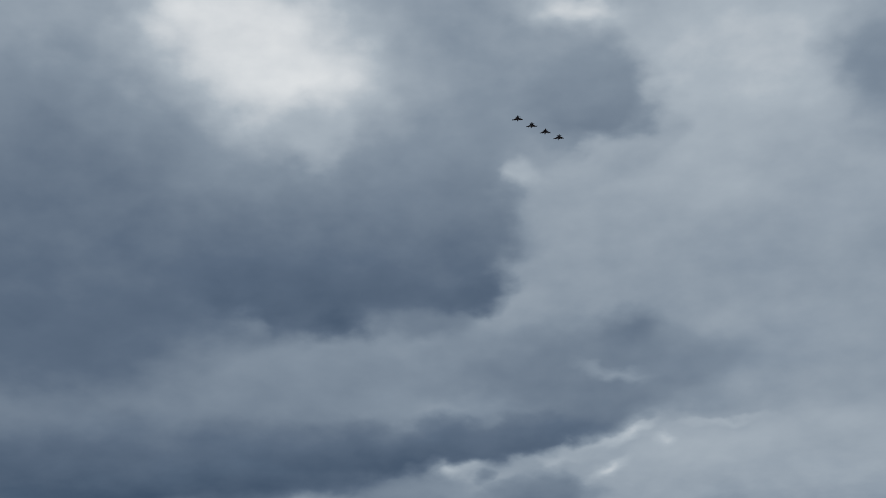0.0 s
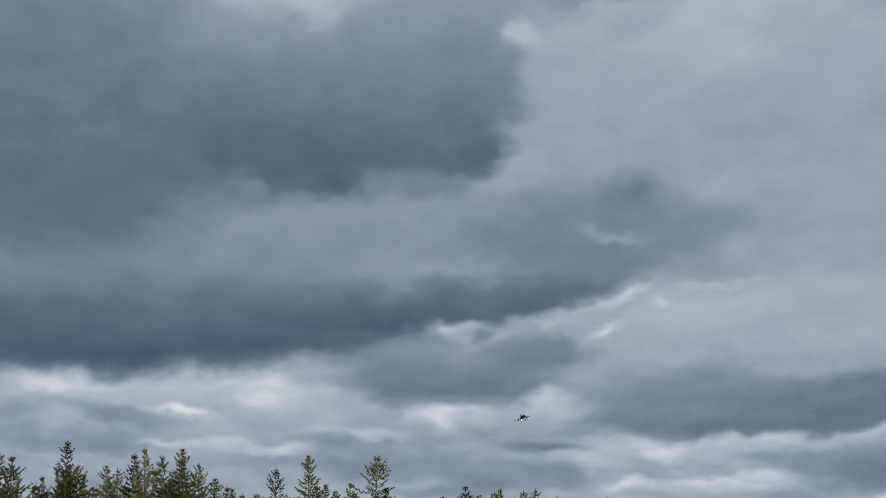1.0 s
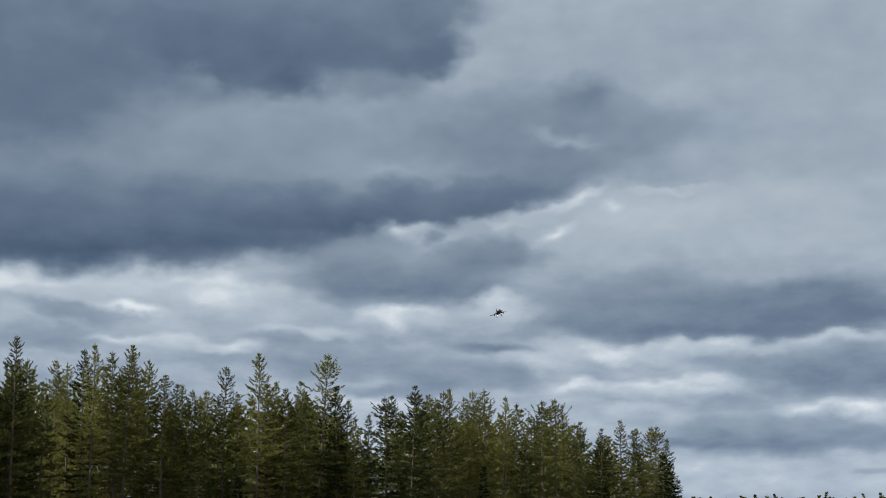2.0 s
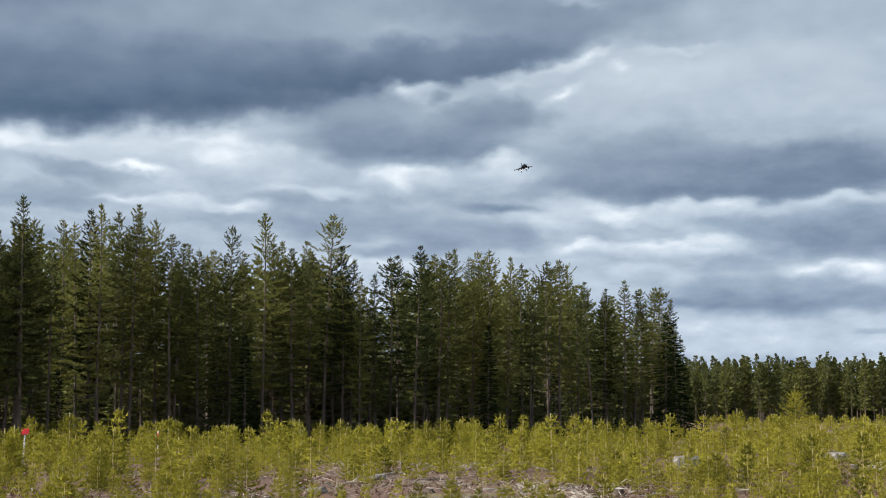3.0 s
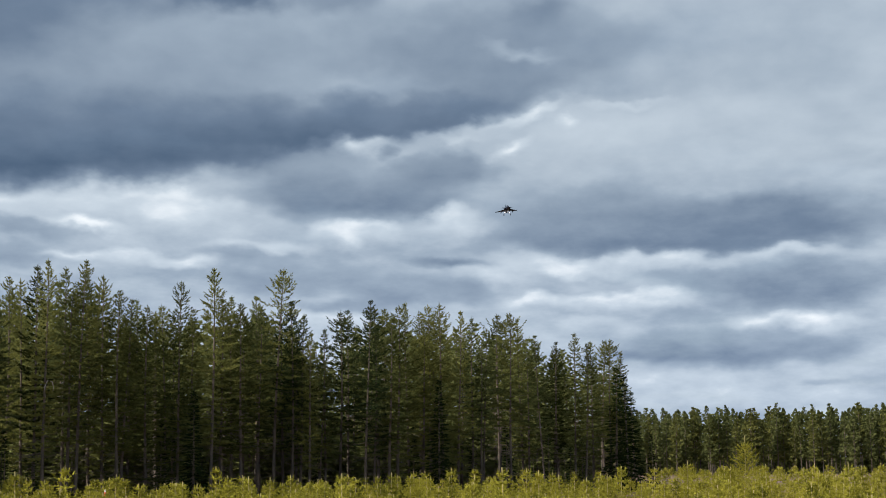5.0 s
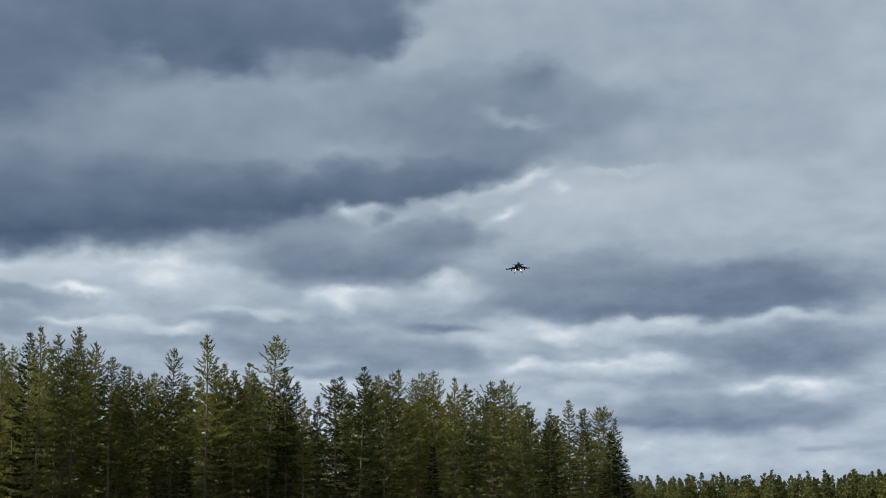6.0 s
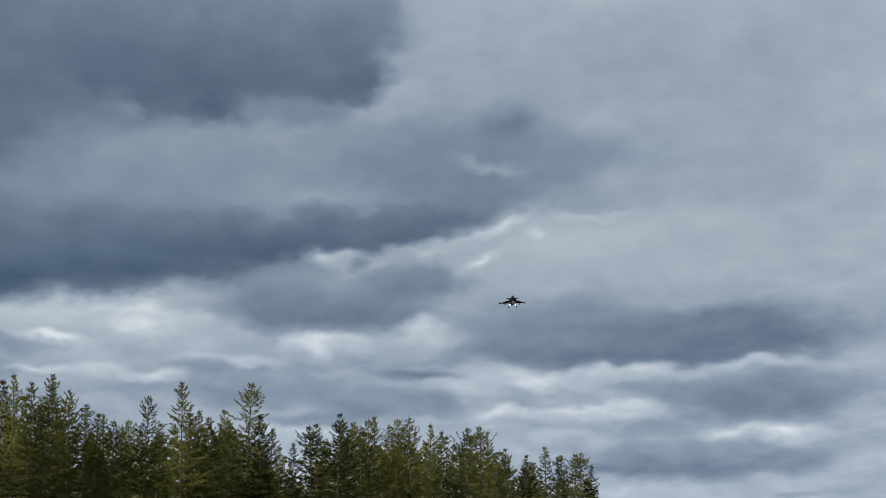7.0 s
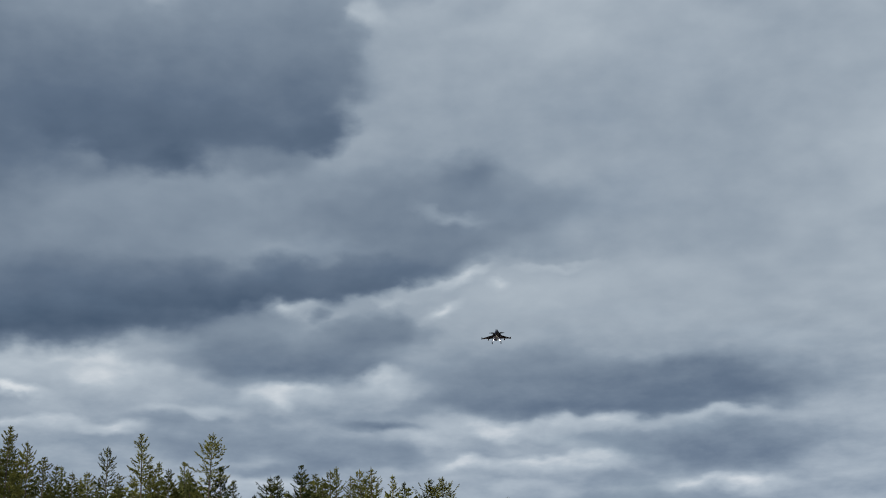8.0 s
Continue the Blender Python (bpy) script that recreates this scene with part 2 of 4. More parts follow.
def needles(name, dark, light, through_light=0.3, vary=0.7):
    """Foliage: matt with some light let through, varied from sprig to sprig and from tree to tree."""
    m = bpy.data.materials.new(name)
    m.use_nodes = True
    m.node_tree.nodes.clear()
    g = Tree(m.node_tree)
    geo = g.node("ShaderNodeNewGeometry")
    info = g.node("ShaderNodeObjectInfo")
    place = g.node("ShaderNodeTexCoord").outputs["Object"]
    f = g.math("MULTIPLY_ADD", geo.outputs["Random Per Island"], 0.30, g.math("MULTIPLY_ADD", g.noise(place, 0.55, 3.0), 0.9, -0.22))
    f = g.math("MULTIPLY_ADD", info.outputs["Random"], vary, g.math("SUBTRACT", f, 0.4 * vary))
    col = g.ramp(f, (0.0, dark), (0.9, light))
    d = g.node("ShaderNodeBsdfDiffuse")
    t = g.node("ShaderNodeBsdfTranslucent")
    mix = g.node("ShaderNodeMixShader")
    mix.inputs[0].default_value = through_light
    g.put(d.inputs[0], col)
    g.put(t.inputs[0], col)
    g.put(mix.inputs[1], d.outputs[0])
    g.put(mix.inputs[2], t.outputs[0])
    g.put(g.node("ShaderNodeOutputMaterial").inputs[0], mix.outputs[0])
    return m


def two(a, b, scale=4.0, lo=0.35, hi=0.65, detail=5.0):
    return lambda g, place: g.mix(g.span(g.noise(place, scale, detail, 0.6), lo, hi), a, b)


def ground_colour(g, place):
    big = g.noise(place, 0.09, 4.0, 0.6)
    mid = g.noise(place, 0.8, 6.0, 0.65)
    small = g.noise(place, 9.0, 6.0, 0.7)
    heath = g.mix(g.span(small, 0.35, 0.65), (0.055, 0.028, 0.020), (0.155, 0.082, 0.058))
    straw = g.mix(g.span(small, 0.4, 0.7), (0.13, 0.09, 0.048), (0.34, 0.26, 0.16))
    moss = g.mix(g.span(small, 0.35, 0.7), (0.07, 0.08, 0.02), (0.17, 0.17, 0.05))
    c = g.mix(g.span(g.math("MULTIPLY_ADD", g.noise(place, 3.5, 5.0, 0.65), 0.5, g.math("MULTIPLY", mid, 0.5)), 0.50, 0.62), heath, straw)
    return g.mix(g.span(g.math("ADD", big, g.math("MULTIPLY", mid, 0.3)), 0.68, 0.84), c, moss)


GROUND = material("forest_heath", ground_colour, 0.95, 0, 0.6, 14.0)
PINE = needles("pine_needles", (0.026, 0.036, 0.013), (0.225, 0.225, 0.068), 0.34)
# shaded copy of pine_needles: greyer and darker, the shade put into its colour
PINE_SHADED = needles("shaded_pine_needles", (0.023, 0.036, 0.015), (0.198, 0.210, 0.076), 0.34)
SPRUCE = needles("spruce_needles", (0.010, 0.020, 0.008), (0.042, 0.058, 0.018), 0.2)
YOUNG = needles("young_pine_needles", (0.044, 0.052, 0.011), (0.44, 0.405, 0.058), 0.28, 0.45)
CANDLE = material("pale_shoot", two((0.30, 0.24, 0.10), (0.42, 0.36, 0.16), 8), 0.8)
BARK = material("pine_bark", lambda g, p: g.mix(g.span(g.noise(p, 0.5, 4.0), 0.4, 0.62),
                g.mix(g.noise(p, 16.0, 5.0), (0.040, 0.031, 0.026), (0.13, 0.108, 0.09)),
                g.mix(g.noise(p, 12.0, 5.0), (0.085, 0.060, 0.044), (0.22, 0.17, 0.135))), 0.95, 0, 0.8, 20)
DEADWOOD = material("grey_dead_wood", two((0.18, 0.16, 0.135), (0.50, 0.465, 0.42), 3.0), 0.9, 0, 0.4, 30)
STRAW = needles("dry_grass", (0.22, 0.17, 0.09), (0.50, 0.42, 0.27), 0.25)
HEATH = needles("brown_heather", (0.085, 0.045, 0.033), (0.26, 0.15, 0.11), 0.15)
STONE = material("grey_stone", two((0.12, 0.113, 0.10), (0.27, 0.255, 0.23), 2.4, 0.38, 0.62), 0.9, 0, 0.9, 9)
GREY_PAINT = material("weathered_grey_pole", two((0.42, 0.42, 0.41), (0.60, 0.60, 0.58), 6), 0.6)
RED = material("red_plastic", two((0.36, 0.012, 0.018), (0.50, 0.02, 0.03), 5), 0.45)
ORANGE = material("orange_red_band", two((0.60, 0.06, 0.02), (0.72, 0.10, 0.03), 5), 0.5)


# ---- mesh helpers ----
class Geo:
    """Vertices and faces gathered for one mesh."""

    def __init__(self):
        self.v, self.f = [], []

    def tube(self, points, radii, sides=5, cap=True):
        start = len(self.v)
        for i, (p, r) in enumerate(zip(points, radii)):
            q = points[min(i + 1, len(points) - 1)] - points[max(i - 1, 0)]
            side = q.orthogonal().normalized()
            other = q.normalized().cross(side)
            for k in range(sides):
                a = 2 * math.pi * k / sides
                self.v.append(p + side * (math.cos(a) * r) + other * (math.sin(a) * r))
        for i in range(len(points) - 1):
            for k in range(sides):
                a, b = start + i * sides + k, start + i * sides + (k + 1) % sides
                self.f.append((a, b, b + sides, a + sides))
        if cap:
            self.f.append(tuple(start + k for k in reversed(range(sides))))
            self.f.append(tuple(start + (len(points) - 1) * sides + k for k in range(sides)))

    def blade(self, root, way, length, width, rnd):
        side = way.cross(Vector((rnd.uniform(-1, 1), rnd.uniform(-1, 1), rnd.uniform(-1, 1))))
        if side.length < 1e-4:
            side = way.orthogonal()
        side = side.normalized() * (width / 2)
        n = len(self.v)
        self.v += [root + side, root + way * length, root - side]
        self.f.append((n, n + 1, n + 2))

    def tuft(self, root, way, size, count, width, spread, rnd):
        for _ in range(count):
            d = Vector((rnd.gauss(0, spread), rnd.gauss(0, spread), rnd.gauss(0, spread))) + way
            d.normalize()
            self.blade(root + way * (rnd.uniform(-0.5, 0.35) * size), d, size * rnd.uniform(0.6, 1.15), width * rnd.uniform(0.7, 1.3), rnd)

    def mesh(self, name, mat, smooth=False):
        m = bpy.data.meshes.new(name)
        m.from_pydata([tuple(p) for p in self.v], [], self.f)
        m.materials.append(mat)
        if smooth:
            m.polygons.foreach_set("use_smooth", [True] * len(m.polygons))
        m.update()
        return m


def child(name, geo, mat, parent, label="", smooth=False):
    ob = new(name, geo.mesh(name, mat, smooth))
    ob.parent = parent
    return tagged(ob, label)


def part(name, bm, mat, parent, label=""):
    me = bpy.data.meshes.new(name)
    bm.to_mesh(me)
    bm.free()
    me.materials.append(mat)
    ob = new(name, me)
    ob.parent = parent
    return tagged(ob, label)


def wander(rnd, a):
    return Vector((rnd.gauss(0, a), rnd.gauss(0, a), rnd.gauss(0, a)))


# ---- ground ----
def ground_z(x, y):
    d = math.hypot(x, y)
    f = max(0.0, 1 - max(0.0, d - 90) / 60) if d < 150 else 0.0
    p = Vector((x * 0.12, y * 0.12, 0))
    return f * (0.22 * noise.noise(p) + 0.09 * noise.noise(p * 4.1))


def make_ground():
    g = Geo()
    rings = [0.0]
    r = 3.0
    while r < 4500:
        rings.append(r)
        r *= 1.03 if r < 170 else 1.25
    n = 240
    g.v.append(Vector((0, 0, ground_z(0, 0))))
    for r in rings[1:]:
        for k in range(n):
            a = 2 * math.pi * k / n
            x, y = r * math.sin(a), r * math.cos(a)
            g.v.append(Vector((x, y, ground_z(x, y))))
    for k in range(n):
        g.f.append((0, 1 + (k + 1) % n, 1 + k))
    for i in range(len(rings) - 2):
        for k in range(n):
            a, b = 1 + i * n + k, 1 + i * n + (k + 1) % n
            g.f.append((a, b, b + n, a + n))
    tagged(new("ground", g.mesh("ground", GROUND, True)), "brown cleared heath with moss, straw and felling debris", "ground", kind="structure")


make_ground()


def polar(az, d):
    a = radians(az)
    x, y = d * math.sin(a), d * math.cos(a)
    return x, y


# ---- trees ----
def make_pine(seed, height=16.0, crown_from=0.26, width=2.2, mat=None, level=0, slope=0.55, gaps=0.12):
    """A Scots pine: bent trunk, whorls of limbs that rise towards a pointed tip, flat sprays of needles, dead limbs below.
    slope: how fast the tip widens. gaps: the share of missing limbs. level: 0 near to 3 far."""
    rnd = random.Random(seed)
    step, along, blades, size = ((1.0, 11.0, 7, 0.26), (1.25, 7.0, 5, 0.36), (2.0, 3.8, 2, 0.66), (1.9, 3.4, 2, 0.80))[level]
    thick = (0.19, 0.24, 0.52, 0.72)[level]
    tree = new("pine_tree")
    lean = Vector((rnd.uniform(-0.25, 0.25), rnd.uniform(-0.25, 0.25), 0))
    phase = rnd.uniform(0, 6)
    up = Vector((0, 0, 1))

    def axis(f):
        return up * (f * height) + lean * (f * f) + Vector((math.sin(f * 5 + phase), math.cos(f * 4 + phase), 0)) * (0.10 * f)

    trunk = Geo()
    steps = (11, 8, 4, 4)[level]
    trunk.tube([axis(i / steps) for i in range(steps + 1)], [0.12 * (1 - i / steps) ** 0.8 + 0.012 for i in range(steps + 1)], (7, 6, 4, 4)[level])
    for _ in range((46, 24, 4, 0)[level]):
        f = rnd.uniform(0.06, crown_from + 0.2)
        a = rnd.uniform(0, 6.28)
        out = Vector((math.cos(a), math.sin(a), rnd.uniform(-0.4, 0.2)))
        long = rnd.uniform(0.4, 2.0)
        p = axis(f)
        trunk.tube([p, p + out * long * 0.5, p + out * long + wander(rnd, 0.2)], [0.022, 0.014, 0.006], 3, False)
    child("trunk", trunk, BARK, tree, "grey-brown flaking bark with bare dead limbs", True)
    crown = Geo()
    z = crown_from * height
    while z < height - 0.12:
        f = z / height
        u = (f - crown_from) / (1 - crown_from)
        s = height - z
        reach = (width * (1 - math.exp(-slope * s / width)) + 0.10) * (0.72 + 0.28 * min(1.0, u * 3))
        start = rnd.uniform(0, 6.28)
        count = rnd.choice((4, 5, 6))
        sweep = rnd.uniform(0.72, 1.15)
        for k in range(count):
            if rnd.random() < gaps + 0.34 * (1 - u) ** 3:
                continue
            a = start + 6.283 * k / count + rnd.gauss(0, 0.3)
            long = reach * sweep * rnd.uniform(0.4, 1.2)
            rise = -0.22 + 0.85 * u ** 2.0 + rnd.gauss(0, 0.14)
            flat = Vector((math.cos(a), math.sin(a), 0))
            across = flat.cross(up)
            p0 = axis(f)
            p1 = p0 + flat * (long * 0.55) + up * (rise * long * 0.42)
            p2 = p0 + flat * (long * 0.95) + up * (rise * long + 0.16 * long)
            if level < 2:
                crown.tube([p0, p1, p2], [0.008 + 0.014 * (1 - u), 0.010, 0.004], 3, False)
            n = max(2, int(round(long * along)))
            for j in range(n):
                q = 0.30 + 0.70 * (j + rnd.random() * 0.9) / n
                p = p0.lerp(p1, q / 0.55) if q < 0.55 else p1.lerp(p2, (q - 0.55) / 0.45)
                side = rnd.gauss(0, 0.24) * min(1.5, long) * (1.25 - q)
                way = (flat * 0.8 + across * (side * 1.8) + up * (0.10 + 0.6 * u * u)).normalized()
                crown.tuft(p + across * side + up * rnd.uniform(-0.03, 0.05), way, size * (1.0 - (0.42 if level < 2 else 0.6) * u), blades, size * thick, 0.45, rnd)
        z += rnd.uniform(0.26, 0.52) * (1.15 - 0.62 * u) * step
    crown.tuft(axis(1) - up * 0.35, up, 0.26, 12, 0.04, 0.35, rnd)
    crown.tuft(axis(1) - up * 0.1, up, 0.24, 8, 0.035, 0.2, rnd)
    child("crown", crown, mat or PINE, tree, "olive-green needle sprays in open shelves")
    return tree


def make_spruce(seed, height=15.0, near=True):
    """A dense dark spruce with limbs that droop to the ground."""
    rnd = random.Random(seed)
    tree = new("spruce_tree")
    trunk = Geo()
    trunk.tube([Vector((0, 0, height * i / 6)) for i in range(7)], [0.17 * (1 - i / 6) + 0.012 for i in range(7)], 7)
    child("trunk", trunk, BARK, tree, smooth=True)
    crown = Geo()
    z = 0.5
    while z < height - 0.3:
        u = z / height
        reach = 2.1 * (1 - u) ** 0.85 + 0.12
        start = rnd.uniform(0, 6.28)
        count = 6 if near else 5
        for k in range(count):
            a = start + 6.283 * k / count + rnd.gauss(0, 0.2)
            long = reach * rnd.uniform(0.7, 1.15)
            drop = -0.45 + 0.75 * u
            flat = Vector((math.cos(a), math.sin(a), 0))
            p0 = Vector((0, 0, z + rnd.gauss(0, 0.14)))
            p2 = p0 + flat * long + Vector((0, 0, (drop + rnd.gauss(0, 0.12)) * long))
            crown.tube([p0, p0.lerp(p2, 0.5) + Vector((0, 0, 0.05)), p2], [0.02, 0.012, 0.004], 3, False)
            n = max(2, int(long * (5.5 if near else 3)))
            for j in range(n):
                s = 0.2 + 0.8 * (j + rnd.random()) / n
                side = flat.cross(Vector((0, 0, 1))) * rnd.gauss(0, 0.22 * long * (1.1 - s))
                way = (flat * 0.8 + side + Vector((0, 0, drop * 0.6 + 0.1))).normalized()
                crown.tuft(p0.lerp(p2, s) + side, way, 0.32 if near else 0.55, 6 if near else 4, 0.08 if near else 0.15, 0.4, rnd)
        z += rnd.uniform(0.30, 0.42) * (1 if near else 2)
    crown.tuft(Vector((0, 0, height - 0.3)), Vector((0, 0, 1)), 0.5, 12, 0.05, 0.25, rnd)
    child("crown", crown, SPRUCE, tree, "dense blackish-green drooping sprays")
    return tree


def make_young(seed, height=1.5, near=True):
    """A young planted pine: yearly whorls of rising shoots, each a brush of needles, and a pale leader above them."""
    rnd = random.Random(seed)
    tree = new("young_pine")
    up = Vector((0, 0, 1))
    stem = Geo()
    top = Vector((rnd.gauss(0, 0.03), rnd.gauss(0, 0.03), height))
    stem.tube([Vector((0, 0, -0.05)), top * 0.5, top], [0.016, 0.012, 0.013], 4)
    crown = Geo()
    needle, width, dense = (0.085, 0.023, 92) if near else (0.13, 0.050, 19)

    def brush(a, b):
        way = (b - a).normalized()
        long = (b - a).length
        for _ in range(max(3, int(long * dense))):
            d = (way * 0.55 + wander(rnd, 0.45)).normalized()
            crown.blade(a.lerp(b, rnd.random() ** 0.8), d, needle * rnd.uniform(0.7, 1.2), width, rnd)

    z = rnd.uniform(0.06, 0.12)
    while z < height * 0.88:
        u = z / height
        reach = 0.40 * height * max(0.05, 0.96 - u) ** 0.8 + 0.03
        start = rnd.uniform(0, 6.28)
        count = rnd.choice((5, 6, 7)) if near else 5
        for k in range(count):
            a = start + 6.283 * k / count + rnd.gauss(0, 0.22)
            long = reach * rnd.uniform(0.6, 1.15)
            flat = Vector((math.cos(a), math.sin(a), 0))
            rise = 0.22 + 0.5 * u + rnd.gauss(0, 0.08)
            p0 = top * u
            p1 = p0 + flat * (long * 0.7) + up * (long * rise * 0.6)
            p2 = p0 + flat * long + up * (long * rise + 0.06)
            brush(p0.lerp(p1, 0.25), p1)
            brush(p1, p2)
            for side in (-1, 1):
                q = p0.lerp(p1, rnd.uniform(0.5, 0.95))
                brush(q, q + (flat * 0.6 + flat.cross(up) * (side * 0.7) + up * 0.3) * (long * rnd.uniform(0.25, 0.45)))
            crown.blade(p2, up, 0.10, 0.016, rnd)
        z += rnd.uniform(0.15, 0.22) * (1 if near else 1.25)
    brush(top * 0.70, top * 0.90)
    brush(top * 0.78, top * 0.90)
    child("stem", stem, CANDLE, tree, "pale stem and leading shoot")
    child("crown", crown, YOUNG, tree, "yellow-green brushes of needles")
    return tree


def edge_distance(az):
    return float(np.interp(az, (-26, -17, 0, 7, 9.6), (97, 102, 116, 136, 147)))


def upright(az, d, scale_z, scale_xy, rnd):
    x, y = polar(az, d)
    m = pose(x, y, ground_z(x, y) - 0.05, rnd.gauss(0, 1.0), rnd.gauss(0, 1.0), rnd.uniform(0, 360))
    return m @ Matrix.Diagonal((scale_xy, scale_xy, scale_z, 1))


PINES = [make_pine(11, width=2.5, crown_from=0.26), make_pine(12, width=2.1, crown_from=0.2, slope=0.42), make_pine(13, crown_from=0.14, width=2.7, slope=0.62),
         make_pine(14, width=2.0, crown_from=0.2, slope=0.38, mat=PINE_SHADED), make_pine(15, crown_from=0.34, width=2.8, slope=0.8, gaps=0.24), make_pine(16, width=2.3, crown_from=0.24, mat=PINE_SHADED),
         make_pine(17, width=2.4, crown_from=0.08, slope=0.6)]
INNER = [make_pine(21, level=1, mat=PINE_SHADED, crown_from=0.36, width=2.4), make_pine(22, level=1, crown_from=0.3, width=2.4), make_pine(23, level=1, mat=PINE_SHADED, crown_from=0.26)]
SPRUCES = [make_spruce(31), make_spruce(32)]
SMALL_SPRUCES = [make_spruce(33, near=False), make_spruce(34, near=False)]
used = set()


def plant(model, m, label, category, group):
    """The model itself the first time, then copies of it."""
    if model.name in used:
        ob = copy_thing(model, m @ Matrix.Diagonal((*(1 / s for s in model.scale), 1)))
    else:
        used.add(model.name)
        model.matrix_basis = m
        ob = model
    return tagged(ob, label, category, group)


# bearing and height of the tip (degrees), metres behind the forest's edge
EDGE_WEST = ((-19.4, 8.0, 3), (-18.6, 7.7, 6), (-17.5, 7.0, 2), (-16.5, 8.42, 1), (-16.15, 7.5, 5), (-15.0, 7.5, 17), (-14.4, 7.4, 8), (-13.95, 7.95, 3),
             (-13.62, 8.15, 1), (-12.9, 7.95, 9), (-12.4, 8.2, 2), (-11.9, 7.7, 6), (-11.4, 7.6, 4), (-10.85, 7.0, 1), (-10.15, 6.7, 15), (-10.45, 6.75, 6), (-9.75, 6.5, 3))
EDGE_MID = ((-9.4, 6.2, 12), (-8.55, 7.45, 3), (-9.0, 6.5, 6), (-7.25, 8.0, 1), (-6.9, 6.8, 4), (-6.05, 6.6, 2), (-4.82, 8.0, 4), (-5.35, 6.9, 8), (-4.05, 6.7, 3),
            (-3.4, 5.45, 1), (-3.75, 6.15, 5), (-2.75, 5.6, 4), (-8.0, 6.4, 4), (-6.45, 6.9, 6), (-2.2, 6.25, 6), (-1.85, 6.35, 10), (-1.2, 6.72, 1), (0.1, 6.52, 3), (0.57, 6.63, 7), (1.05, 6.25, 12))
EDGE_EAST = ((1.45, 6.52, 5), (1.95, 6.6, 1), (2.5, 6.25, 3), (3.1, 6.02, 4), (4.15, 6.1, 6), (4.62, 6.15, 2), (5.12, 5.95, 8), (5.95, 5.27, 3),
             (6.42, 5.0, 5), (7.15, 5.3, 2), (7.55, 4.9, 1), (7.88, 5.0, 4), (8.2, 5.0, 6), (8.55, 5.05, 2), (8.95, 4.5, 4))
tips = []


def bent_limb(tree, az, d):
    """A bare pale limb that curls back to the trunk."""
    x, y = polar(az, d)
    g = Geo()
    pts = [Vector((x + 0.05, y - 0.1, 7.7)), Vector((x + 0.08, y - 0.5, 8.5)), Vector((x + 0.30, y - 0.6, 8.95)), Vector((x + 0.62, y - 0.6, 8.85)), Vector((x + 0.72, y - 0.5, 8.45)), Vector((x + 0.62, y - 0.4, 8.15))]
    g.tube(pts, [0.05, 0.045, 0.04, 0.035, 0.03, 0.015], 6)
    ob = child("bent_limb", g, DEADWOOD, tree, "pale bare curled limb", True)
    ob.matrix_parent_inverse = tree.matrix_basis.inverted()


def plant_edge():
    rnd = random.Random(5)
    for group in (EDGE_WEST, EDGE_MID, EDGE_EAST):
        for az, el, back in group:
            d = edge_distance(az) + back
            h = d * math.tan(radians(el)) + EYE.z
            tips.append((az, el))
            s = h / 16.0
            tree = plant(PINES[rnd.randrange(7)], upright(az, d, s, s * rnd.uniform(0.85, 1.1), rnd),
                         "tall slim olive-green pine at the forest edge", "pine tree", "forest edge trees")
            if az == -13.62:
                bent_limb(tree, az, d)
    for az, el, back, model in ((9.25, 3.7, 1, 0), (9.5, 3.0, 4, 1), (8.75, 4.0, 0, 1), (10.2, 1.25, 6, 0), (1.75, 3.6, -1, 1), (-7.9, 3.2, -1, 0)):
        d = edge_distance(az) + back
        s = (d * math.tan(radians(el)) + EYE.z) / 15.0
        plant(SPRUCES[model], upright(az, d, s, s * 1.05, rnd), "dense dark spruce at the forest edge", "spruce tree", "forest edge trees")


def merged(name, models, places, mats, label, category):
    """One object of stuff from many placed models, with a material for stems and one for needles."""
    data = []
    for ob in models:
        rows = []
        for part_ob in ob.children:
            me = part_ob.data
            co = np.empty(len(me.vertices) * 3)
            me.vertices.foreach_get("co", co)
            rows.append((co.reshape(-1, 3), [tuple(p.vertices) for p in me.polygons], part_ob.data.materials[0]))
        data.append(rows)
    v, f, mi = [], [], []
    n = 0
    for which, m in places:
        r = np.array(m.to_3x3())
        t = np.array(m.translation)
        for co, faces, mat in data[which]:
            v.append(co @ r.T + t)
            f += [tuple(i + n for i in face) for face in faces]
            mi += [mats.index(mat)] * len(faces)
            n += len(co)
    me = bpy.data.meshes.new(name)
    me.from_pydata(np.concatenate(v), [], f)
    for mat in mats:
        me.materials.append(mat)
    me.polygons.foreach_set("material_index", mi)
    me.update()
    return tagged(new(name, me), label, category, kind="stuff")


def forget(models):
    for ob in models:
        for o in (*ob.children, ob):
            bpy.data.objects.remove(o)


